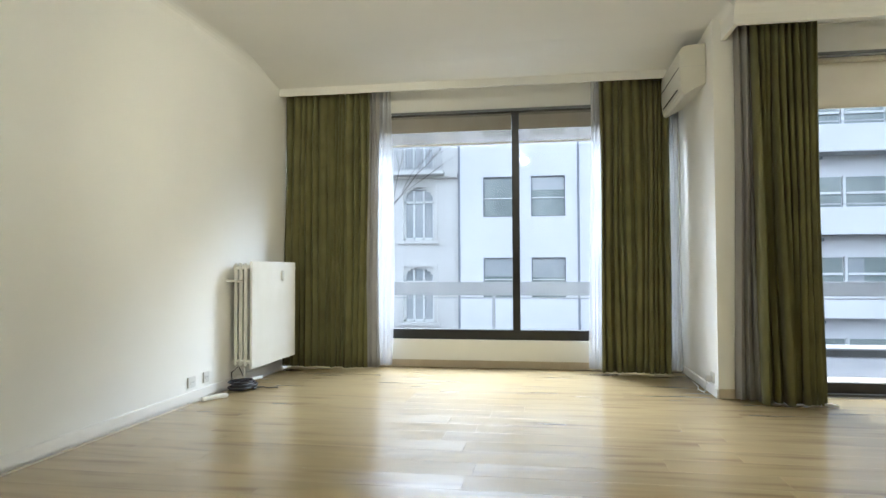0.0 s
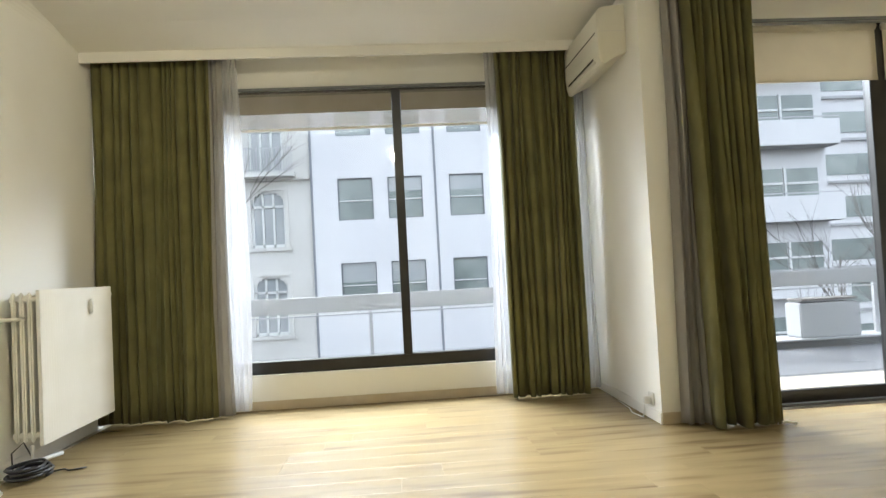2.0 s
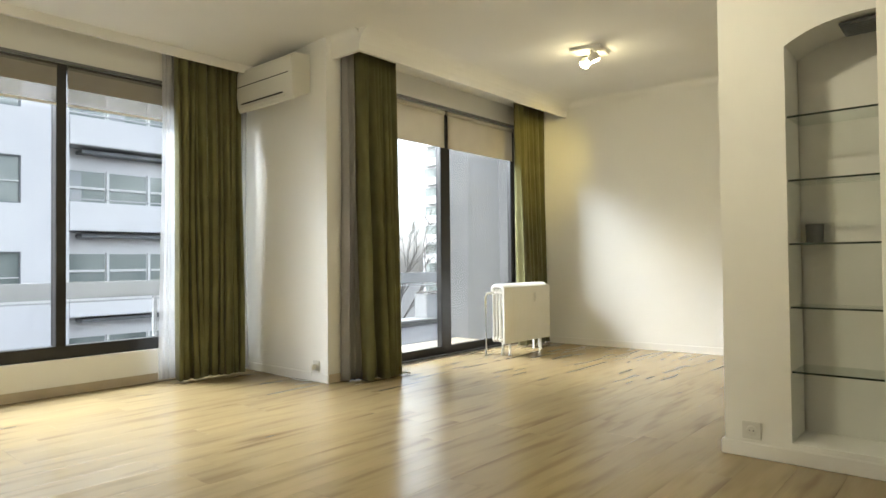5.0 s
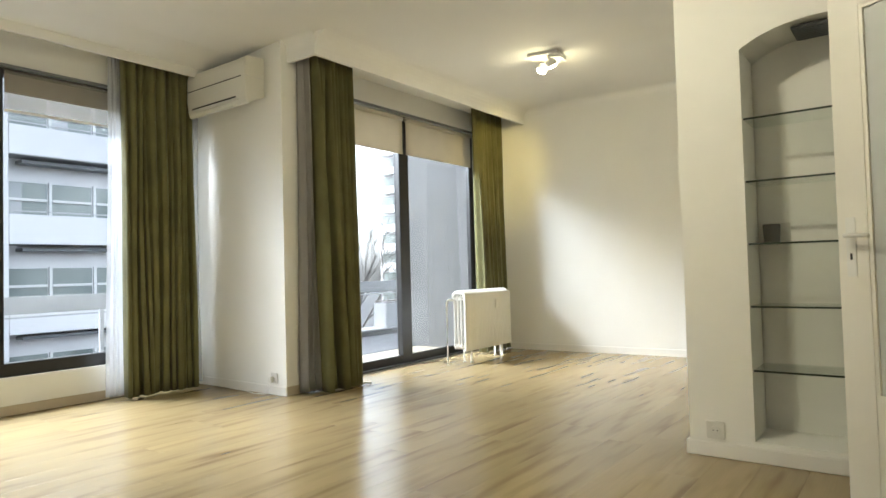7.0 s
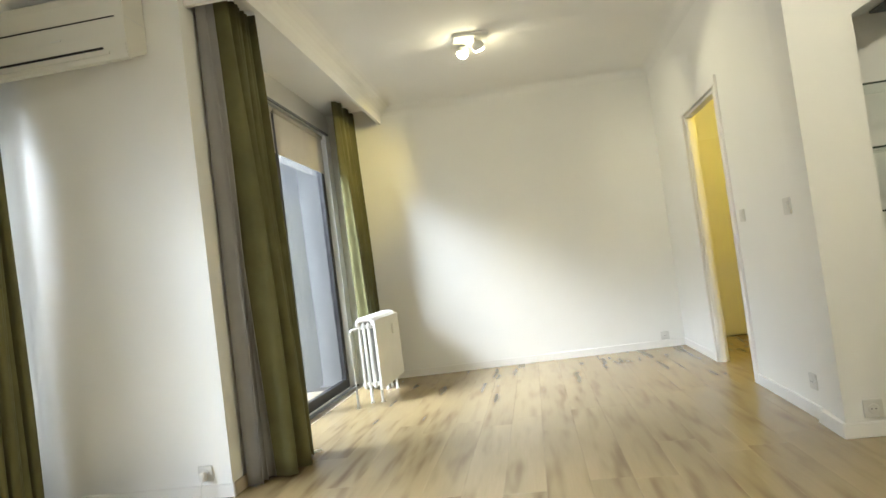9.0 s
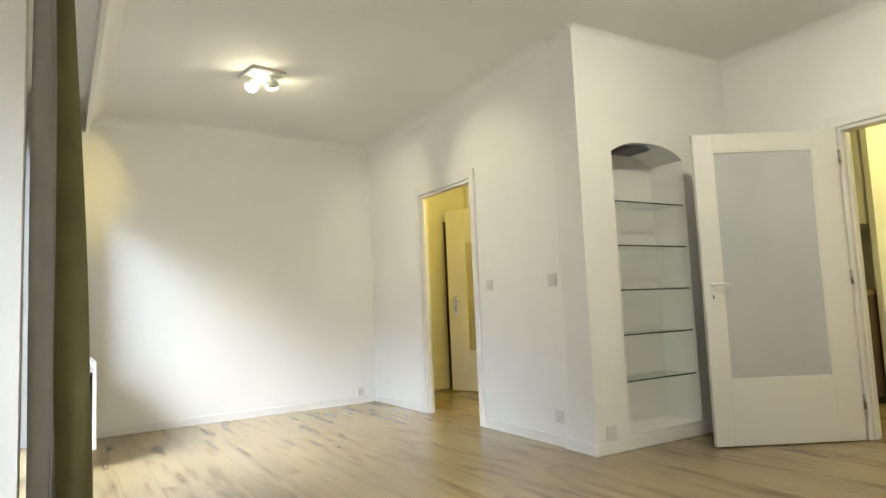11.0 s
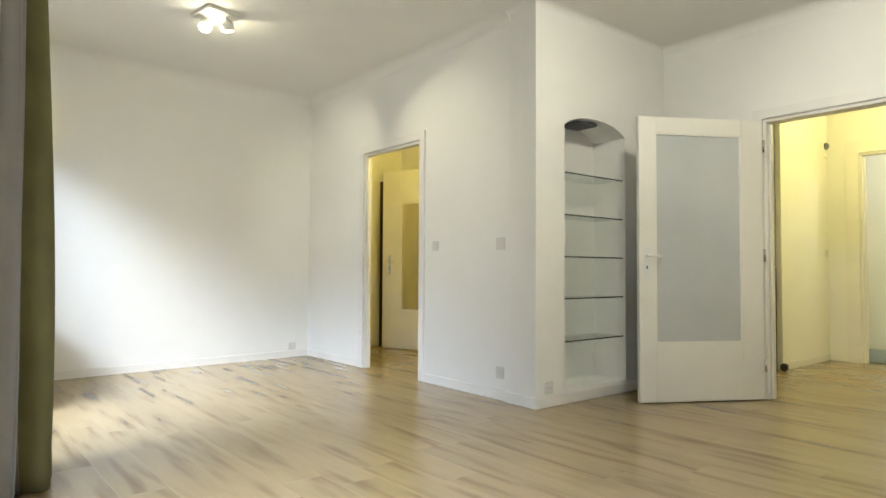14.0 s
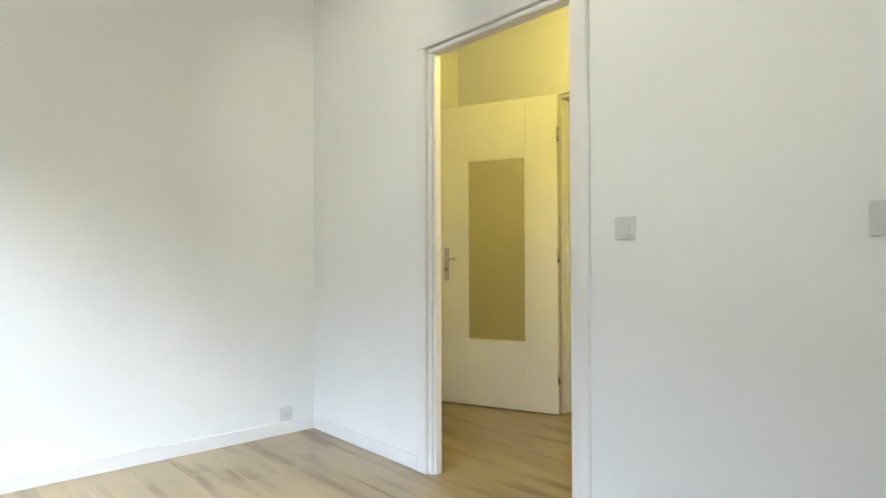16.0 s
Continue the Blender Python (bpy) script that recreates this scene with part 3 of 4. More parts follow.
curtain("heavy olive green curtain beside the wide window, drawn open", [
    ("drape", GREEN, (XW + 0.004, -1.31, 6.86, 0.12, 14, 0.015, CEIL - 0.03, 3), dict(lean1=-0.02, cols=300), ""),
    ("lining", LINING, (-1.34, -1.235, 6.85, 0.05, 2, 0.015, CEIL - 0.03, 5), dict(lean0=-0.02, lean1=0.02, cols=40), "pale curtain lining"),
])
curtain("white sheer curtain gathered beside the green one", [
    ("sheer", SHEER, (-1.26, -1.13, 6.91, 0.04, 4, 0.03, CEIL - 0.03, 8), dict(lean1=0.0, bow=0.08, cols=80), "")])
curtain("heavy dark olive curtain hanging beside the air conditioner", [
    ("drape", GREEN, (0.86, 1.49, 6.87, 0.13, 11, 0.015, CEIL - 0.03, 12), dict(lean0=0.01, lean1=-0.03, cols=260), "")])
curtain("white sheer curtain gathered at the dark olive one", [
    ("sheer", SHEER, (0.79, 0.92, 6.92, 0.04, 4, 0.03, CEIL - 0.03, 18), dict(lean0=-0.02, cols=80), ""),
    ("sheer", SHEER, (1.48, 1.57, 6.92, 0.03, 3, 0.03, CEIL - 0.03, 19), dict(cols=60), "")])
curtain("heavy olive curtain with grey lining in front of the pier", [
    ("drape", GREEN, (1.83, 2.285, 5.73, 0.17, 10, 0.008, CEIL - 0.03, 22), dict(lean0=0.02, lean1=-0.01, cols=260), ""),
    ("lining", LINING, (1.735, 1.90, 5.775, 0.11, 4, 0.012, CEIL - 0.03, 25), dict(lean0=-0.01, lean1=0.02, cols=70), "grey-beige curtain lining")])
curtain("olive green curtain lit yellow by the spots, in the far corner", [
    ("drape", GREEN, (4.28, 4.84, 5.80, 0.12, 10, 0.015, CEIL - 0.03, 33), dict(lean0=0.04, lean1=0.02, cols=220), "")])


# ---- radiators ----
def radiator(label, at, length, z0, z1, depth, columns, feet=False):
    """Length along x, front panel at y = 0, columns going back to y = depth."""
    ob = thing("radiator", label, "radiator", "panel radiators", at=at)
    n = 34
    bm = bmesh.new()
    prof = []
    for i in range(n * 2 + 1):
        prof.append((length * i / (n * 2), 0.0 if i % 2 else 0.006))
    top = [bm.verts.new((x, y, z1)) for x, y in prof]
    bot = [bm.verts.new((x, y, z0)) for x, y in prof]
    tb = [bm.verts.new((x, 0.026, z1)) for x, y in prof]
    bb = [bm.verts.new((x, 0.026, z0)) for x, y in prof]
    for k in range(n * 2):
        bm.faces.new((top[k], top[k + 1], bot[k + 1], bot[k]))
        bm.faces.new((tb[k], bb[k], bb[k + 1], tb[k + 1]))
        bm.faces.new((top[k], tb[k], tb[k + 1], top[k + 1]))
        bm.faces.new((bot[k], bot[k + 1], bb[k + 1], bb[k]))
    bm.faces.new((top[0], bot[0], bb[0], tb[0]))
    bm.faces.new((top[-1], tb[-1], bb[-1], bot[-1]))
    part("front_panel", bm, RADI, ob, "ribbed white front panel")
    for c in range(columns):
        y = 0.05 + (depth - 0.05) * (c + 0.5) / columns
        part("panel", boxed(0.01, length - 0.01, y - 0.013, y + 0.013, z0 + 0.015, z1 - 0.012, 0.008), RADI, ob)
    for x in (0.035, length - 0.035):
        for z in (z0 + 0.05, z1 - 0.05):
            part("header_pipe", tube(bmesh.new(), [(x, 0.01, z), (x, depth, z)], 0.019), RADI, ob, "", True)
    part("meter", boxed(length * 0.62, length * 0.62 + 0.03, -0.022, -0.001, z1 - 0.17, z1 - 0.075, 0.006), PLASTIC, ob, "white heat cost meter")
    return ob


r1 = radiator("white ribbed panel radiator hung on the cream wall", pose(-1.97, 5.70, 0, 0, 0, 90), 0.885, 0.155, 1.02, 0.18, 3)
part("supply_pipe", tube(bmesh.new(), [(0.04, 0.09, 0.15), (0.04, 0.09, 0.07), (0.06, 0.09, 0.05), (0.22, 0.02, 0.055)], 0.011), RADI, r1, "", True)
part("pipe_stub", tube(bmesh.new(), [(0.02, 0.10, 0.86), (-0.02, 0.14, 0.86), (-0.02, 0.215, 0.86)], 0.011), RADI, r1, "", True)
part("valve", tube(bmesh.new(), [(0.86, 0.03, 0.965), (0.925, 0.03, 0.965)], 0.014), PLASTIC, r1, "", True)
r2 = radiator("white ribbed radiator standing on feet before the balcony door", pose(3.56, 5.45, 0), 0.87, 0.13, 0.70, 0.17, 3)
for x in (0.17, 0.76):
    for y in (0.06, 0.15):
        part("foot", tube(bmesh.new(), [(x, y, 0.0), (x, y, 0.012), (x, y, 0.16)], [0.02, 0.011, 0.011]), RADI, r2, "", True)
part("supply_pipe", tube(bmesh.new(), [(-0.02, 0.22, 0.0), (-0.02, 0.22, 0.60), (-0.012, 0.21, 0.637), (0.04, 0.12, 0.65)], 0.011), RADI, r2, "", True)
part("return_pipe", tube(bmesh.new(), [(0.845, 0.13, 0.0), (0.845, 0.13, 0.16)], 0.012), RADI, r2, "", True)
for k in range(17):
    part("column_head", tube(bmesh.new(), [(0.028 + 0.0508 * k, 0.030, 0.66), (0.028 + 0.0508 * k, 0.036, 0.695), (0.028 + 0.0508 * k, 0.060, 0.713), (0.028 + 0.0508 * k, 0.135, 0.713), (0.028 + 0.0508 * k, 0.160, 0.695), (0.028 + 0.0508 * k, 0.165, 0.66)], 0.021, 8), RADI, r2, "", True)

# ---- air conditioner ----
ac = thing("air_conditioner", "cream split air conditioner high on the pier", "air conditioner", at=pose(PX, 6.00, 2.295))
bm = bmesh.new()
prof = [(0.0, 0.085), (-0.11, 0.035), (-0.15, 0.010), (-0.170, 0.016), (-0.184, 0.06), (-0.190, 0.14), (-0.190, 0.33), (-0.183, 0.365), (-0.165, 0.382), (-0.14, 0.390), (0.0, 0.400)]
va = [bm.verts.new((x, 0.0, z)) for x, z in prof]
vb = [bm.verts.new((x, 0.81, z)) for x, z in prof]
bm.faces.new(va)
bm.faces.new(vb[::-1])
for k in range(len(prof)):
    j = (k + 1) % len(prof)
    bm.faces.new((va[k], va[j], vb[j], vb[k]))
bmesh.ops.bevel(bm, geom=[e for e in bm.edges if abs(e.verts[0].co.y - e.verts[1].co.y) < 0.1], offset=0.007, segments=2, affect="EDGES")
part("body", bm, ACW, ac)
part("intake_slot", boxed(-0.1925, -0.189, 0.05, 0.79, 0.226, 0.233), SLOT, ac, "thin dark slot")
part("outlet_slot", boxed(-0.1900, -0.180, 0.13, 0.74, 0.070, 0.081), SLOT, ac, "dark air outlet slot")
part("flap", boxed(-0.188, -0.172, 0.10, 0.77, 0.040, 0.058, 0.002), ACW, ac)
part("end_seam", boxed(-0.186, 0.0, -0.0012, 0.0006, 0.222, 0.226), SWITCH, ac, "fine seam in the end cap")
part("badge", boxed(-0.1922, -0.1902, 0.36, 0.42, 0.15, 0.158), PLASTIC, ac)


# ---- ceiling spots ----
GLOW = glow("lit_bulb", (1.0, 0.86, 0.58), 14.0)


GLOWH = glow("lit_shade", (1.0, 0.74, 0.22), 1.2)


def spots(x, y, turn):
    ob = thing("ceiling_spotlight", "white square ceiling plate with two lit spot heads", "ceiling light", "ceiling spotlights", at=pose(x, y, CEIL, 0, 0, turn))
    part("plate", boxed(-0.135, 0.135, -0.135, 0.135, -0.026, 0.0, 0.006), PLASTIC, ob)
    for k, (px, py, tx) in enumerate(((-0.075, -0.03, -20), (0.075, 0.03, 25))):
        m = pose(px, py, -0.03, tx, 20 * (1 if k else -1), 0)
        bm = tube(bmesh.new(), [m @ Vector((0, 0, z)) for z in (0.0, -0.022, -0.028, -0.045, -0.07, -0.092)], [0.012, 0.012, 0.030, 0.045, 0.050, 0.044], 18)
        head = part("spot_head", bm, PLASTIC, ob, "white spot head", True)
        bm = tube(bmesh.new(), [m @ Vector((0, 0, -0.0935)), m @ Vector((0, 0, -0.104))], [0.042, 0.030], 16)
        part("bulb", bm, GLOW, head, "glowing bulb")
    return ob


spots(LAMP1[0], LAMP1[1], 10)
spots(LAMP2[0], LAMP2[1], 10)


# ---- sockets and switches ----
def wall_plate(name, label, at, w=0.08, h=0.08, kind_="switch"):
    """Its back lies in the plane y = 0 and it faces -y of its own axes."""
    ob = thing(name, label, kind_, at=at)
    part("plate", boxed(-w / 2, w / 2, -0.011, 0.0, -h / 2, h / 2, 0.003), SWITCH, ob)
    if kind_ == "switch":
        part("rocker", boxed(-w * 0.3, w * 0.3, -0.016, -0.011, -h * 0.3, h * 0.3, 0.002), SWITCH, ob)
    else:
        part("recess", tube(bmesh.new(), [(0, -0.0112, 0), (0, -0.0135, 0)], [0.023, 0.021], 20), SWITCH, ob)
        for dx in (-0.009, 0.009):
            part("hole", boxed(dx - 0.0025, dx + 0.0025, -0.0145, -0.0136, -0.0025, 0.0025), SLOT, ob)
    return ob


wall_plate("light_switch", "small white light switch beside the small doorway", pose(2.82, DY + 0.007, 1.13, 0, 0, 180))
wall_plate("thermostat", "square white thermostat on the pillar", pose(2.04, DY + 0.026, 1.125, 0, 0, 180), 0.09, 0.09)
wall_plate("light_switch", "wide double light switch beside the hall doorway", pose(-0.27, YS, 1.18, 0, 0, 180), 0.09, 0.08)
wall_plate("wall_socket", "white wall socket near the floor by the pillar", pose(2.045, DY + 0.026, 0.195, 0, 0, 180), 0.08, 0.085, "socket")
wall_plate("wall_socket", "grey-white wall socket below the niche side", pose(NX, 2.66, 0.13, 0, 0, -90), 0.085, 0.085, "socket")
p = east(0.19, 0, 0.115)
wall_plate("wall_socket", "white wall socket in the far corner", pose(p.x, p.y, p.z, 0, 0, -90 + 3.9), 0.08, 0.08, "socket")
wall_plate("wall_socket", "white wall socket near the radiator", pose(XW, 5.17, 0.135, 0, 0, 90), 0.10, 0.08, "socket")
wall_plate("wall_socket", "blank white plate near the radiator", pose(XW, 5.37, 0.14, 0, 0, 90), 0.08, 0.08, "socket")
wall_plate("wall_socket", "white socket low on the pier with a plug", pose(PX, 5.94, 0.13, 0, 0, -90), 0.08, 0.08, "socket")
wall_plate("light_switch", "small white switch in the corridor", pose(1.38, -1.44, 1.135, 0, 0, -90), 0.06, 0.08)
wall_plate("niche_box", "small grey box on a glass shelf of the niche", pose(NX + 0.30, 2.37, 1.09, 0, 0, -90), 0.06, 0.10)
plug = thing("cable_and_plug", "white plug with a thin cable along the skirting", "cable")
part("plug", boxed(PX - 0.055, PX - 0.0145, 5.925, 5.955, 0.10, 0.145, 0.006), PLASTIC, plug)
part("cord", tube(bmesh.new(), [(PX - 0.05, 5.94, 0.10), (PX - 0.06, 5.95, 0.02), (PX - 0.05, 6.0, 0.006), (PX - 0.07, 6.12, 0.006), (PX - 0.04, 6.25, 0.006), (PX - 0.03, 6.5, 0.006)], 0.003, 6), PLASTIC, plug, "", True)

# ---- niche shelves ----
for z in (0.43, 0.735, 1.035, 1.336, 1.64):
    s = thing("glass_shelf", "clear glass shelf with a dark green edge in the niche", "shelf", "niche shelves")
    part("glass_plate", boxed(NX + 0.026, NX + 0.298, NY0 + 0.002, NY1 - 0.002, z - 0.006, z), SHELFG, s)
    part("front_edge", boxed(NX + 0.02, NX + 0.026, NY0 + 0.002, NY1 - 0.002, z - 0.008, z + 0.001), EDGEG, s, "dark front edge")
cup = thing("tumbler", "small grey tumbler standing on a glass shelf", "cup", at=pose(1.90, 2.415, 1.036))
part("body", tube(bmesh.new(), [(0, 0, 0), (0, 0, 0.004), (0, 0, 0.09), (0, 0, 0.096)], [0.034, 0.037, 0.041, 0.039], 20), GREYW, cup, "", True)
part("rim", tube(bmesh.new(), [(0, 0, 0.0965), (0, 0, 0.099)], [0.041, 0.040], 20), SWITCH, cup, "", True)
v = thing("niche_vent", "dark louvred vent in the top of the niche", "vent", at=pose(NX + 0.06, 2.03, NZ1 + 0.062))
part("vent_frame", boxed(0, 0.2, 0, 0.24, 0, 0.012), FFRAME, v)
for k in range(7):
    part("slat", boxed(0.015 + k * 0.026, 0.028 + k * 0.026, 0.01, 0.23, -0.006, 0.0), FFRAME, v)

# ---- clutter by the first radiator ----
c = thing("cable_heap", "coiled black cables and adapter on the floor by the radiator", "cable", at=pose(-2.01, 5.62, 0))
r = random.Random(4)
pts = []
for k in range(90):
    a = k * 0.42
    pts.append((0.085 * math.cos(a) * (1 + 0.3 * math.sin(k * 0.31)), 0.11 * math.sin(a) * (1 + 0.2 * math.cos(k * 0.23)), 0.012 + 0.0007 * k))
part("coil", tube(bmesh.new(), pts, 0.008, 6), BLACKC, c, "", True)
part("adapter", boxed(-0.10, 0.02, -0.05, 0.03, 0.0, 0.035, 0.008), BLACKC, c)
part("lead", tube(bmesh.new(), [(0.05, 0.05, 0.01), (0.12, 0.12, 0.008), (0.16, 0.08, 0.008), (0.24, 0.12, 0.008)], 0.005, 6), BLACKC, c, "", True)
part("lead", tube(bmesh.new(), [(-0.10, 0.02, 0.02), (-0.14, 0.08, 0.12), (-0.12, 0.16, 0.16), (-0.05, 0.14, 0.05)], 0.004, 6), BLACKC, c, "", True)
c = thing("power_strip", "white plastic power strip lying by the skirting", "power strip", at=pose(-2.05, 5.25, 0, 0, 0, 62))
part("strip", boxed(-0.11, 0.11, -0.022, 0.022, 0.0, 0.03, 0.008), PLASTIC, c)
part("cord", tube(bmesh.new(), [(-0.11, 0, 0.012), (-0.18, 0.02, 0.006), (-0.22, -0.01, 0.006)], 0.004, 6), PLASTIC, c, "", True)
c = thing("curtain_weight", "white end of a cord below the curtain", "cord", at=pose(2.26, 5.60, 0))
part("cord", tube(bmesh.new(), [(-0.05, 0, 0.012), (0.0, -0.01, 0.02), (0.05, -0.03, 0.01)], 0.008, 8), PLASTIC, c, "", True)

# ---- corridor things ----
cab = thing("low_cabinet", "dark brown low cabinet with a wooden top in the alcove", "cabinet", at=pose(1.45, -1.10, 0))
part("body", boxed(0, 0.62, 0.0, 0.86, 0.06, 0.92, 0.003), BROWN, cab)
part("plinth", boxed(0.0, 0.62, 0.02, 0.80, 0, 0.06), SLOT, cab)
part("top", boxed(0.0, 0.62, 0.0, 0.88, 0.92, 0.965, 0.004), WOODTOP, cab, "light wooden top")
part("upper_cupboard", boxed(0.0, 0.62, 0.0, 0.78, 1.54, 2.70, 0.003), DOORP, cab, "cream upper cupboard")
d = thing("door_holder", "small black rubber door stop on the floor", "door stop", at=pose(1.35, -0.30, 0))
part("block", boxed(-0.03, 0.03, -0.03, 0.03, 0, 0.07, 0.012), BLACKC, d)
d = thing("bell", "small round dark metal bell on the corridor wall", "bell", at=pose(1.378, -1.45, 2.28))
part("dome", tube(bmesh.new(), [(0, 0, 0), (-0.02, 0, 0), (-0.035, 0, 0)], [0.04, 0.035, 0.015], 18), FFRAME, d, "", True)
part("base", boxed(-0.012, 0, -0.045, 0.045, -0.13, -0.11, 0.002), PLASTIC, d)
cl = thing("corridor_lamp", "round white lamp on the corridor ceiling", "ceiling light", at=pose(0.40, -0.6, CEIL))
part("shade", tube(bmesh.new(), [(0, 0, 0), (0, 0, -0.05), (0, 0, -0.08)], [0.14, 0.14, 0.08], 24), GLOWH, cl, "", True)
cl = thing("hall_lamp", "round white lamp on the small hall ceiling", "ceiling light", at=pose(4.2, 2.03, CEIL))
part("shade", tube(bmesh.new(), [(0, 0, 0), (0, 0, -0.05), (0, 0, -0.08)], [0.12, 0.12, 0.07], 24), GLOWH, cl, "", True)

cl = thing("bathroom_lamp", "round white lamp on the far room ceiling", "ceiling light", at=pose(0.2, -2.2, CEIL))
part("shade", tube(bmesh.new(), [(0, 0, 0), (0, 0, -0.05), (0, 0, -0.08)], [0.12, 0.12, 0.07], 24), GLOWH, cl, "", True)

# ---- balcony ----
structure("balcony_slab", boxed(-4.0, 9.5, 7.22, 8.95, -0.30, -0.04), BALT, "grey tiled balcony floor")
structure("loggia_floor", boxed(1.82, 5.1, Y2 + 0.15, 7.20, -0.30, -0.04), BALT, "grey tiled loggia floor")
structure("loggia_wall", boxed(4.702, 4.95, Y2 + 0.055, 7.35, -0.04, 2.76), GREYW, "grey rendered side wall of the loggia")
structure("loggia_ceiling", boxed(1.82, 4.90, Y2 + 0.15, 6.50, 2.72, 2.85), PANELW, "pale loggia ceiling")
b = thing("balcony_railing", "white horizontal concrete balcony beam on dark posts", "railing", kind="structure")
part("beam", boxed(-4.2, 9.5, 8.60, 8.66, 0.635, 0.80, 0.01), CONC, b)
part("lower_rail", boxed(-4.2, 9.5, 8.61, 8.64, 0.595, 0.612), IRON, b)
for k in range(8):
    part("post", boxed(-4.1 + 1.9 * k, -4.06 + 1.9 * k, 8.83, 8.87, -0.3, 0.64), IRON, b)
structure("kerb_cap", boxed(1.9, 9.5, 8.60, 9.0, 0.036, 0.055, 0.004), CONC, "pale cap on the balcony kerb")
structure("balcony_kerb", boxed(1.9, 9.5, 8.62, 8.98, -0.04, 0.035), GREYW, "low grey kerb of the balcony")
pl = thing("planter", "grey rectangular planter with a bare shrub on the balcony kerb", "planter", at=pose(4.75, 8.80, 0.056))
bm = boxed(-0.35, 0.35, -0.14, 0.14, 0.0, 0.38, 0.012)
part("trough", bm, CONC, pl)
part("soil", boxed(-0.32, 0.32, -0.13, 0.13, 0.405, 0.425), BARK, pl)
bm = bmesh.new()
r = random.Random(9)
for k in range(13):
    x, y = r.uniform(-0.28, 0.28), r.uniform(-0.1, 0.1)
    h, lx = r.uniform(0.15, 0.4), r.uniform(-0.15, 0.15)
    tube(bm, [(x, y, 0.41), (x + lx * 0.3, y, 0.41 + h * 0.45), (x + lx, y + r.uniform(-0.1, 0.1), 0.41 + h)], [0.0022, 0.0015, 0.0008], 4)
part("twigs", bm, BARK, pl, "bare twigs")


copy_thing(pl, pose(6.3, 8.80, 0.056))


# ---- street and buildings ----
FY = 29.0
GZ = -8.0
structure("ground", boxed(-300, 400, 7.6, 600, GZ - 0.3, GZ), ASPH, "grey street and ground far below")
structure("own_facade", boxed(-12, 12, 7.205, 8.9, GZ, -0.35), CONC, "pale wall of the own building below the balcony")


def facade_window(parent, x0, x1, z0, z1, y, seed, bars=1):
    w = thing("window", "", "")
    w.parent = parent
    part("glass", boxed(x0, x1, y + 0.14, y + 0.16, z0, z1), FGLASS, w)
    t = 0.05
    bm = boxed(x0, x1, y + 0.06, y + 0.14, z0, z0 + t)
    box(bm, x0, x1, y + 0.06, y + 0.14, z1 - t, z1)
    box(bm, x0, x0 + t, y + 0.06, y + 0.14, z0 + t, z1 - t)
    box(bm, x1 - t, x1, y + 0.06, y + 0.14, z0 + t, z1 - t)
    part("frame", bm, FFRAME, w)
    r = random.Random(seed)
    if r.random() < 0.7:
        h = r.uniform(0.25, 0.5)
        part("blind", boxed(x0 + t, x1 - t, y + 0.12, y + 0.135, z1 - (z1 - z0) * h, z1 - t), PGLASS, w)
    part("transom", boxed(x0 + t, x1 - t, y + 0.08, y + 0.13, z0 + (z1 - z0) * 0.45, z0 + (z1 - z0) * 0.45 + 0.04), WFRAME, w)


def punched(bm, xs, zs, x0, x1, z0, z1, y, dep):
    """A front wall with openings: xs and zs are lists of (from, to)."""
    zc = z0
    for a, b in sorted(zs):
        box(bm, x0, x1, y, y + dep, zc, a)
        xc = x0
        for c, d in sorted(xs):
            box(bm, xc, c, y, y + dep, a, b)
            xc = d
        box(bm, xc, x1, y, y + dep, a, b)
        zc = b
    box(bm, x0, x1, y, y + dep, zc, z1)


ROWS = [(-5.3, -3.5)] + [(-0.66 + 3.6 * k, 1.13 + 3.6 * k) for k in (0, 1, 2, 3)]
office = thing("office_building", "white panelled office building with square windows across the street", "building")
COLS = [(-1.90, -0.41), (0.22, 1.70), (2.86, 4.34), (4.97, 6.44)]
bm = bmesh.new()
punched(bm, COLS, ROWS, -3.0, 7.86, GZ, 16.0, FY, 0.3)
box(bm, -3.0, 7.86, FY + 0.3, FY + 12, GZ, 16.0)
part("wall", bm, PANELW, office)
for x in (-2.98, 2.26, 7.81):
    part("joint", boxed(x - 0.05, x + 0.05, FY - 0.02, FY - 0.004, GZ, 16.0), JOINT, office)
for i, (a, b_) in enumerate(COLS):
    for j, (c0, c1) in enumerate(ROWS):
        facade_window(office, a, b_, c0, c1, FY, i * 7 + j)

house = thing("stone_house", "old pale limestone town house with arched windows and iron balcony", "building")
SC = [(-9.4, -8.0), (-5.55, -4.15)]
SR = [(-1.75, 0.75), (1.95, 4.35), (5.1, 7.6), (8.9, 11.2)]
bm = bmesh.new()
punched(bm, SC, SR, -14.0, -3.05, GZ, 13.5, FY + 0.1, 0.35)
box(bm, -14.0, -3.05, FY + 0.45, FY + 12, GZ, 13.5)
for a, b_ in SR:
    for c0, c1 in SC:
        box(bm, c0 - 0.25, c1 + 0.25, FY - 0.02, FY + 0.1, a - 0.16, a - 0.02)
        box(bm, c0 - 0.16, c0, FY + 0.04, FY + 0.1, a, b_ + 0.12)
        box(bm, c1, c1 + 0.16, FY + 0.04, FY + 0.1, a, b_ + 0.12)
        box(bm, c0, c1, FY + 0.04, FY + 0.1, b_, b_ + 0.14)
box(bm, -14, -3.05, FY - 0.1, FY + 0.1, 4.75, 4.95)
part("wall", bm, STONE, house)
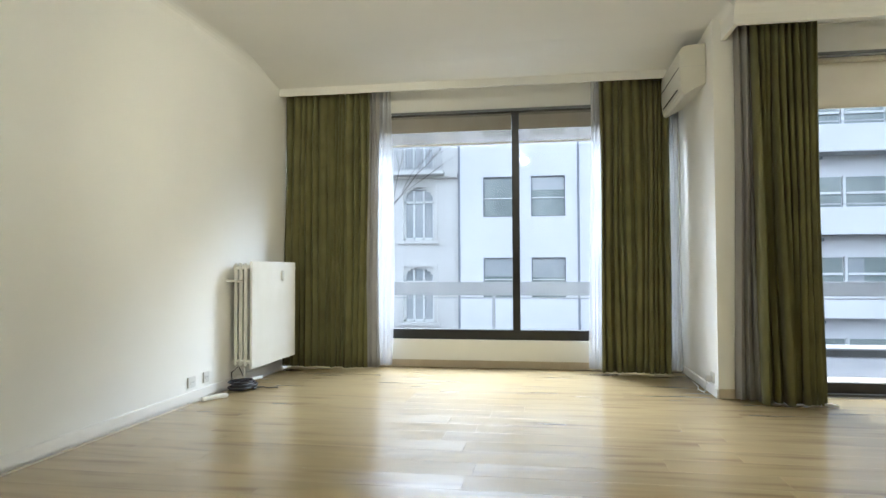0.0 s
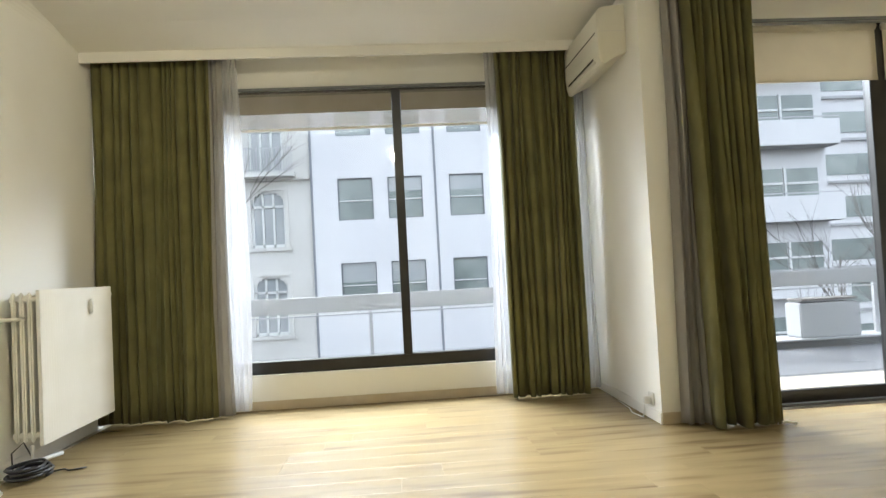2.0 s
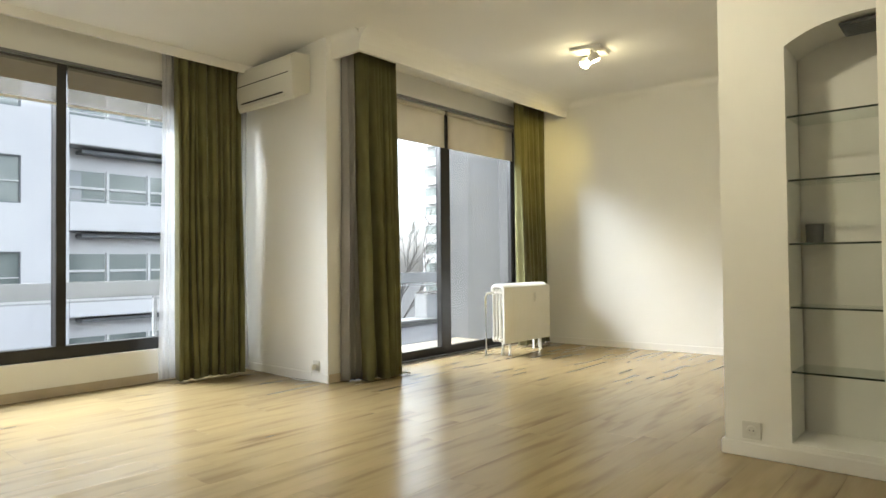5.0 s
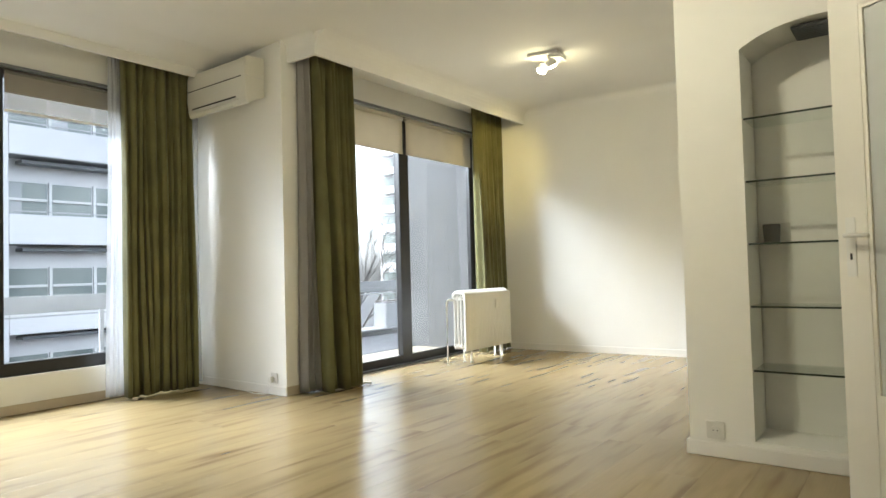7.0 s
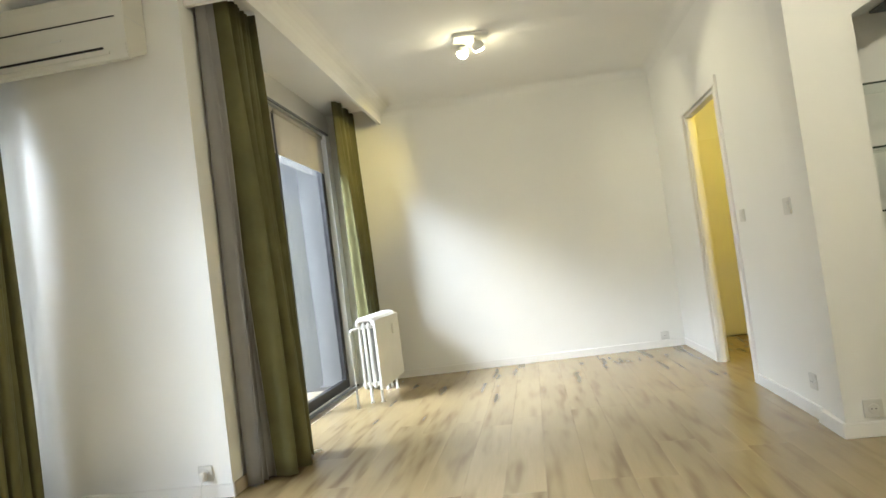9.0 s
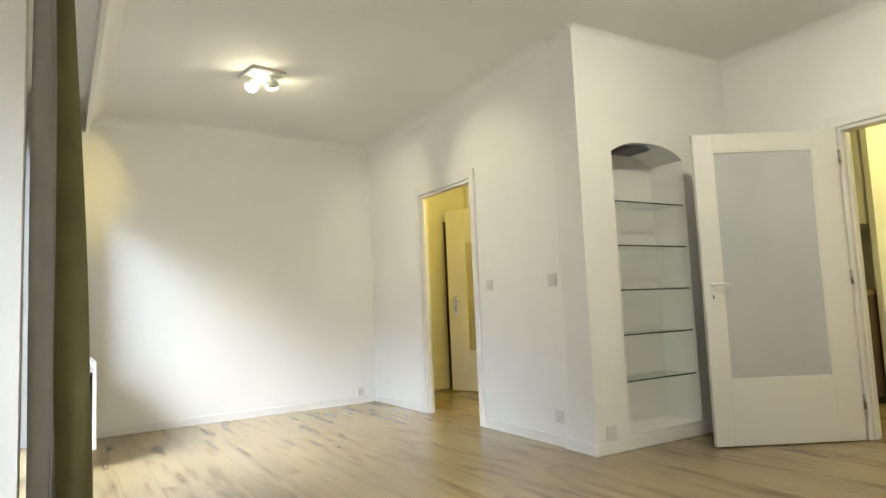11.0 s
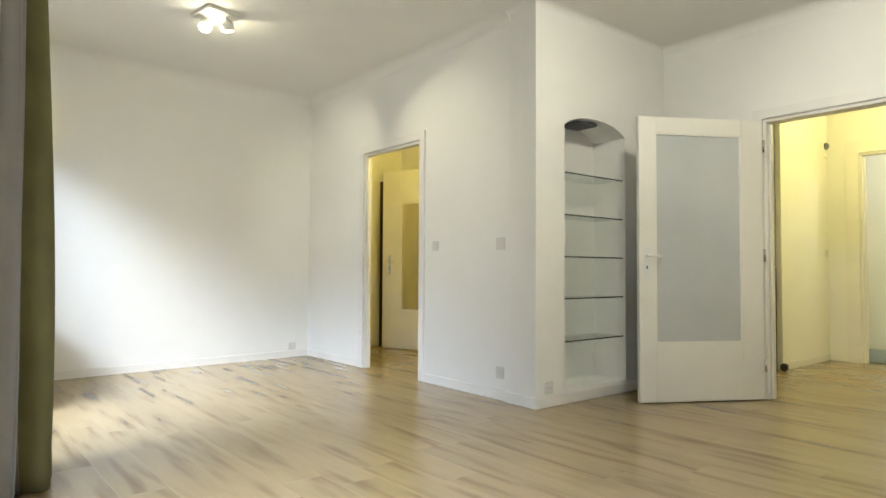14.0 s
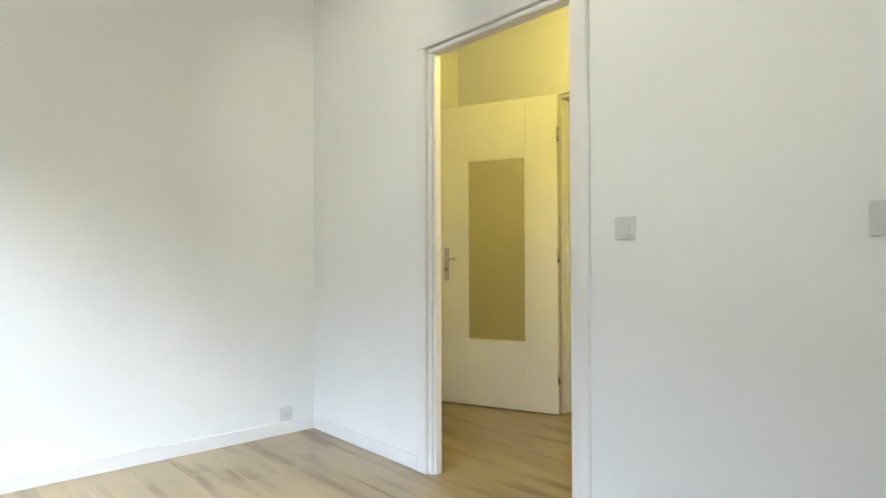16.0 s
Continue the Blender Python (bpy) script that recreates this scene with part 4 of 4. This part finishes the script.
for a, b_ in SR:
    for c0, c1 in SC:
        w = thing("window", "", "")
        w.parent = house
        # pale pane colour stands for the reflected sky
        part("glass", boxed(c0, c1, FY + 0.32, FY + 0.34, a, b_), PGLASS, w)
        bm = bmesh.new()
        for x in (c0, c0 + (c1 - c0) * 0.30, c0 + (c1 - c0) * 0.62, c1 - 0.08):
            box(bm, x, x + 0.09, FY + 0.22, FY + 0.31, a, b_)
        box(bm, c0, c1, FY + 0.22, FY + 0.31, a, a + 0.12)
        box(bm, c0, c1, FY + 0.22, FY + 0.31, b_ - 0.12, b_)
        box(bm, c0, c1, FY + 0.22, FY + 0.31, a + (b_ - a) * 0.70, a + (b_ - a) * 0.70 + 0.10)
        part("frame", bm, WFRAME, w)
        bm = bmesh.new()
        for k in range(9):
            u0, u1 = k / 9, (k + 1) / 9
            h0, h1 = 0.35 * (abs(2 * u0 - 1) ** 2.2), 0.35 * (abs(2 * u1 - 1) ** 2.2)
            box(bm, c0 + (c1 - c0) * u0, c0 + (c1 - c0) * u1, FY + 0.12, FY + 0.21, b_ - max(h0, h1) - 0.01, b_)
        part("arch", bm, STONE, w)
bal = thing("balcony", "", "")
bal.parent = house
part("slab", boxed(-6.3, -3.6, FY - 0.65, FY - 0.02, 4.85, 5.02), STONE, bal)
bm = boxed(-6.25, -3.65, FY - 0.62, FY - 0.58, 6.0, 6.05)
for k in range(26):
    x = -6.22 + 2.52 * k / 25
    box(bm, x, x + 0.035, FY - 0.62, FY - 0.59, 5.02, 6.0)
box(bm, -6.25, -3.65, FY - 0.62, FY - 0.58, 5.10, 5.14)
part("iron_rail", bm, IRON, bal)

strip = thing("balcony_building", "white apartment building with banded balconies and long window strips", "building")
part("wall", boxed(7.9, 20.5, FY + 0.9, FY + 12, GZ, 15.0), PANELW, strip)
part("end_wall", boxed(7.87, 8.02, FY - 0.15, FY + 0.89, GZ, 15.0), PANELW, strip)
for j in range(-2, 4):
    z = 2.10 + 3.4 * j
    part("balcony_slab", boxed(8.03, 20.5, FY - 0.05, FY + 0.895, z - 0.14, z), CONC, strip)
    part("parapet", boxed(8.03, 20.5, FY - 0.2, FY - 0.052, z - 0.12, z + 1.0), PANELW, strip)
    part("handrail", boxed(8.03, 20.5, FY - 0.15, FY - 0.10, z + 1.10, z + 1.15), IRON, strip)
    part("awning_box", boxed(8.6, 12.2, FY + 0.2, FY + 0.89, z + 3.02, z + 3.15), FFRAME, strip)
    for k in range(7):
        x = 8.05 + 1.72 * k
        w = thing("window", "", "")
        w.parent = strip
        part("glass", boxed(x + 0.12, x + 1.66, FY + 0.84, FY + 0.88, z + 0.9, z + 2.36), FGLASS, w)
        part("frame", boxed(x, x + 0.115, FY + 0.80, FY + 0.89, z + 0.9, z + 2.40), WFRAME, w)
        part("blind", boxed(x + 0.14, x + 1.64, FY + 0.76, FY + 0.82, z + 1.62, z + 1.72), WFRAME, w)
        if (k * 3 + j) % 4 == 0:
            part("curtain", boxed(x + 0.14, x + 0.75, FY + 0.825, FY + 0.836, z + 0.95, z + 2.3), PGLASS, w)

for ob in (office, house, strip):
    ob.location = (-0.45, 0.0, 0.37)

tower = thing("tower_block", "tall pale tower block with balconies down the street", "building")
part("wall", boxed(73, 87, 56, 70, GZ, 44), PANELW, tower)
for j in range(16):
    z = GZ + 3.0 * j
    part("balcony", boxed(72.2, 86, 54.8, 55.95, z, z + 1.1), WFRAME, tower)
    part("window_strip", boxed(73.2, 86.8, 55.955, 55.99, z + 1.3, z + 2.7), FGLASS, tower)
for j in range(16):
    z = GZ + 3.0 * j
    part("balcony", boxed(72.0, 72.96, 57.0, 69.0, z, z + 1.1), WFRAME, tower)
    part("window_strip", boxed(72.965, 72.99, 57.0, 69.5, z + 1.3, z + 2.7), FGLASS, tower)
block = thing("corner_block", "white stepped office block with window bands down the street", "building")
part("wall", boxed(26.0, 38.4, 48, 60, GZ, 30), PANELW, block)
part("lower_wall", boxed(38.41, 41.3, 48.2, 60, GZ, 10.2), PANELW, block)
for j in range(11):
    z = GZ + 1.65 + 3.25 * j
    part("window_strip", boxed(26.5, 37.9, 47.92, 47.99, z, z + 1.6), FGLASS, block)
    part("slab_edge", boxed(26.0, 38.6, 47.7, 47.98, z + 2.6, z + 2.8), CONC, block)
for k in range(9):
    r = random.Random(40 + k)
    x0 = 30 + 11 * k
    h = thing("distant_building", "hazy pale building far down the street", "building", "far buildings", at=pose(x0, 150 + r.uniform(-20, 25), GZ))
    hh = r.uniform(10, 13)
    part("wall", boxed(0, 10.8, 0, 12, 0, hh), STONE, h)
    part("roof", boxed(-0.2, 11.0, -0.2, 12.2, hh, hh + 0.8), FFRAME, h)
    for jj in range(3):
        part("window_row", boxed(0.8, 10, -0.05, -0.005, 1.5 + 3.2 * jj, 3.1 + 3.2 * jj), FGLASS, h)


def tree(x, y, seed, height):
    ob = thing("street_tree", "bare winter street tree with thin branches", "tree", "street trees", at=pose(x, y, GZ))
    r = random.Random(seed)
    part("trunk", tube(bmesh.new(), [(0, 0, 0), (0.05, 0, height * 0.3), (0.0, 0.05, height * 0.55)], [0.20, 0.15, 0.10], 9), BARK, ob, "", True)
    bm = bmesh.new()

    def grow(p, d, ln, rad, lvl):
        q = p + d * ln * 0.5 + Vector((r.uniform(-1, 1), r.uniform(-1, 1), r.uniform(-0.3, 0.6))) * ln * 0.06
        e = p + d * ln
        tube(bm, [p, q, e], [rad, rad * 0.8, rad * 0.55], 5)
        if lvl:
            for _ in range(4 if lvl > 1 else 5):
                nd = (d + Vector((r.uniform(-1, 1), r.uniform(-1, 1), r.uniform(-0.2, 0.9))) * 0.75).normalized()
                grow(p + d * ln * r.uniform(0.45, 1.0), nd, ln * r.uniform(0.5, 0.7), rad * 0.5, lvl - 1)
    for k in range(5):
        a = 2 * math.pi * k / 5 + r.uniform(-0.3, 0.3)
        grow(Vector((0, 0, height * r.uniform(0.4, 0.55))), Vector((math.cos(a) * 0.6, math.sin(a) * 0.6, 1)).normalized(), height * 0.3, 0.04, 3)
    part("branches", bm, BARK, ob, "bare branches")
    return ob


tree(-7.0, 20.0, 5, 13.5)
tree(11.8, 16.0, 6, 11.0)
tree(26.0, 24.0, 7, 10.5)

# ---- floor planks ----
fl = thing("floor", "matt oak laminate floor of long knotty planks", "floor", kind="structure")
PW, PL, GAP = 0.193, 1.38, 0.0007
meshes = {}
r = random.Random(11)
y = -1.60
while y < 7.02:
    x = -2.12 - r.uniform(0.1, PL - 0.1)
    while x < 5.42:
        a, b_ = max(x, -2.12), min(x + PL, 5.44)
        y1 = min(y + PW, 7.02)
        if y > Y2 - 0.06 - PW * 0.5:
            b_ = min(b_, 1.80)
        hidden = (y1 < 1.1 and (b_ < -1.0 or a > 2.2))
        if b_ - a > 0.02 and not hidden:
            key = (round(b_ - a, 3), round(y1 - y, 3))
            if key not in meshes:
                bm = bmesh.new()
                w_, h_ = key[0] - GAP, key[1] - GAP
                vt = [bm.verts.new(c) for c in ((0.0008, 0.0008, 0), (w_ - 0.0008, 0.0008, 0), (w_ - 0.0008, h_ - 0.0008, 0), (0.0008, h_ - 0.0008, 0))]
                vm = [bm.verts.new(c) for c in ((0, 0, -0.0002), (w_, 0, -0.0002), (w_, h_, -0.0002), (0, h_, -0.0002))]
                vl = [bm.verts.new((c.co.x, c.co.y, -0.015)) for c in vm]
                bm.faces.new(vt)
                for k in range(4):
                    j = (k + 1) % 4
                    bm.faces.new((vm[k], vm[j], vt[j], vt[k]))
                    bm.faces.new((vl[k], vl[j], vm[j], vm[k]))
                me = bpy.data.meshes.new("plank")
                bm.to_mesh(me)
                bm.free()
                me.materials.append(OAK)
                meshes[key] = me
            ob = new("plank", meshes[key])
            ob.location = (a, y, 0)
            ob.parent = fl
        x += PL
    y += PW
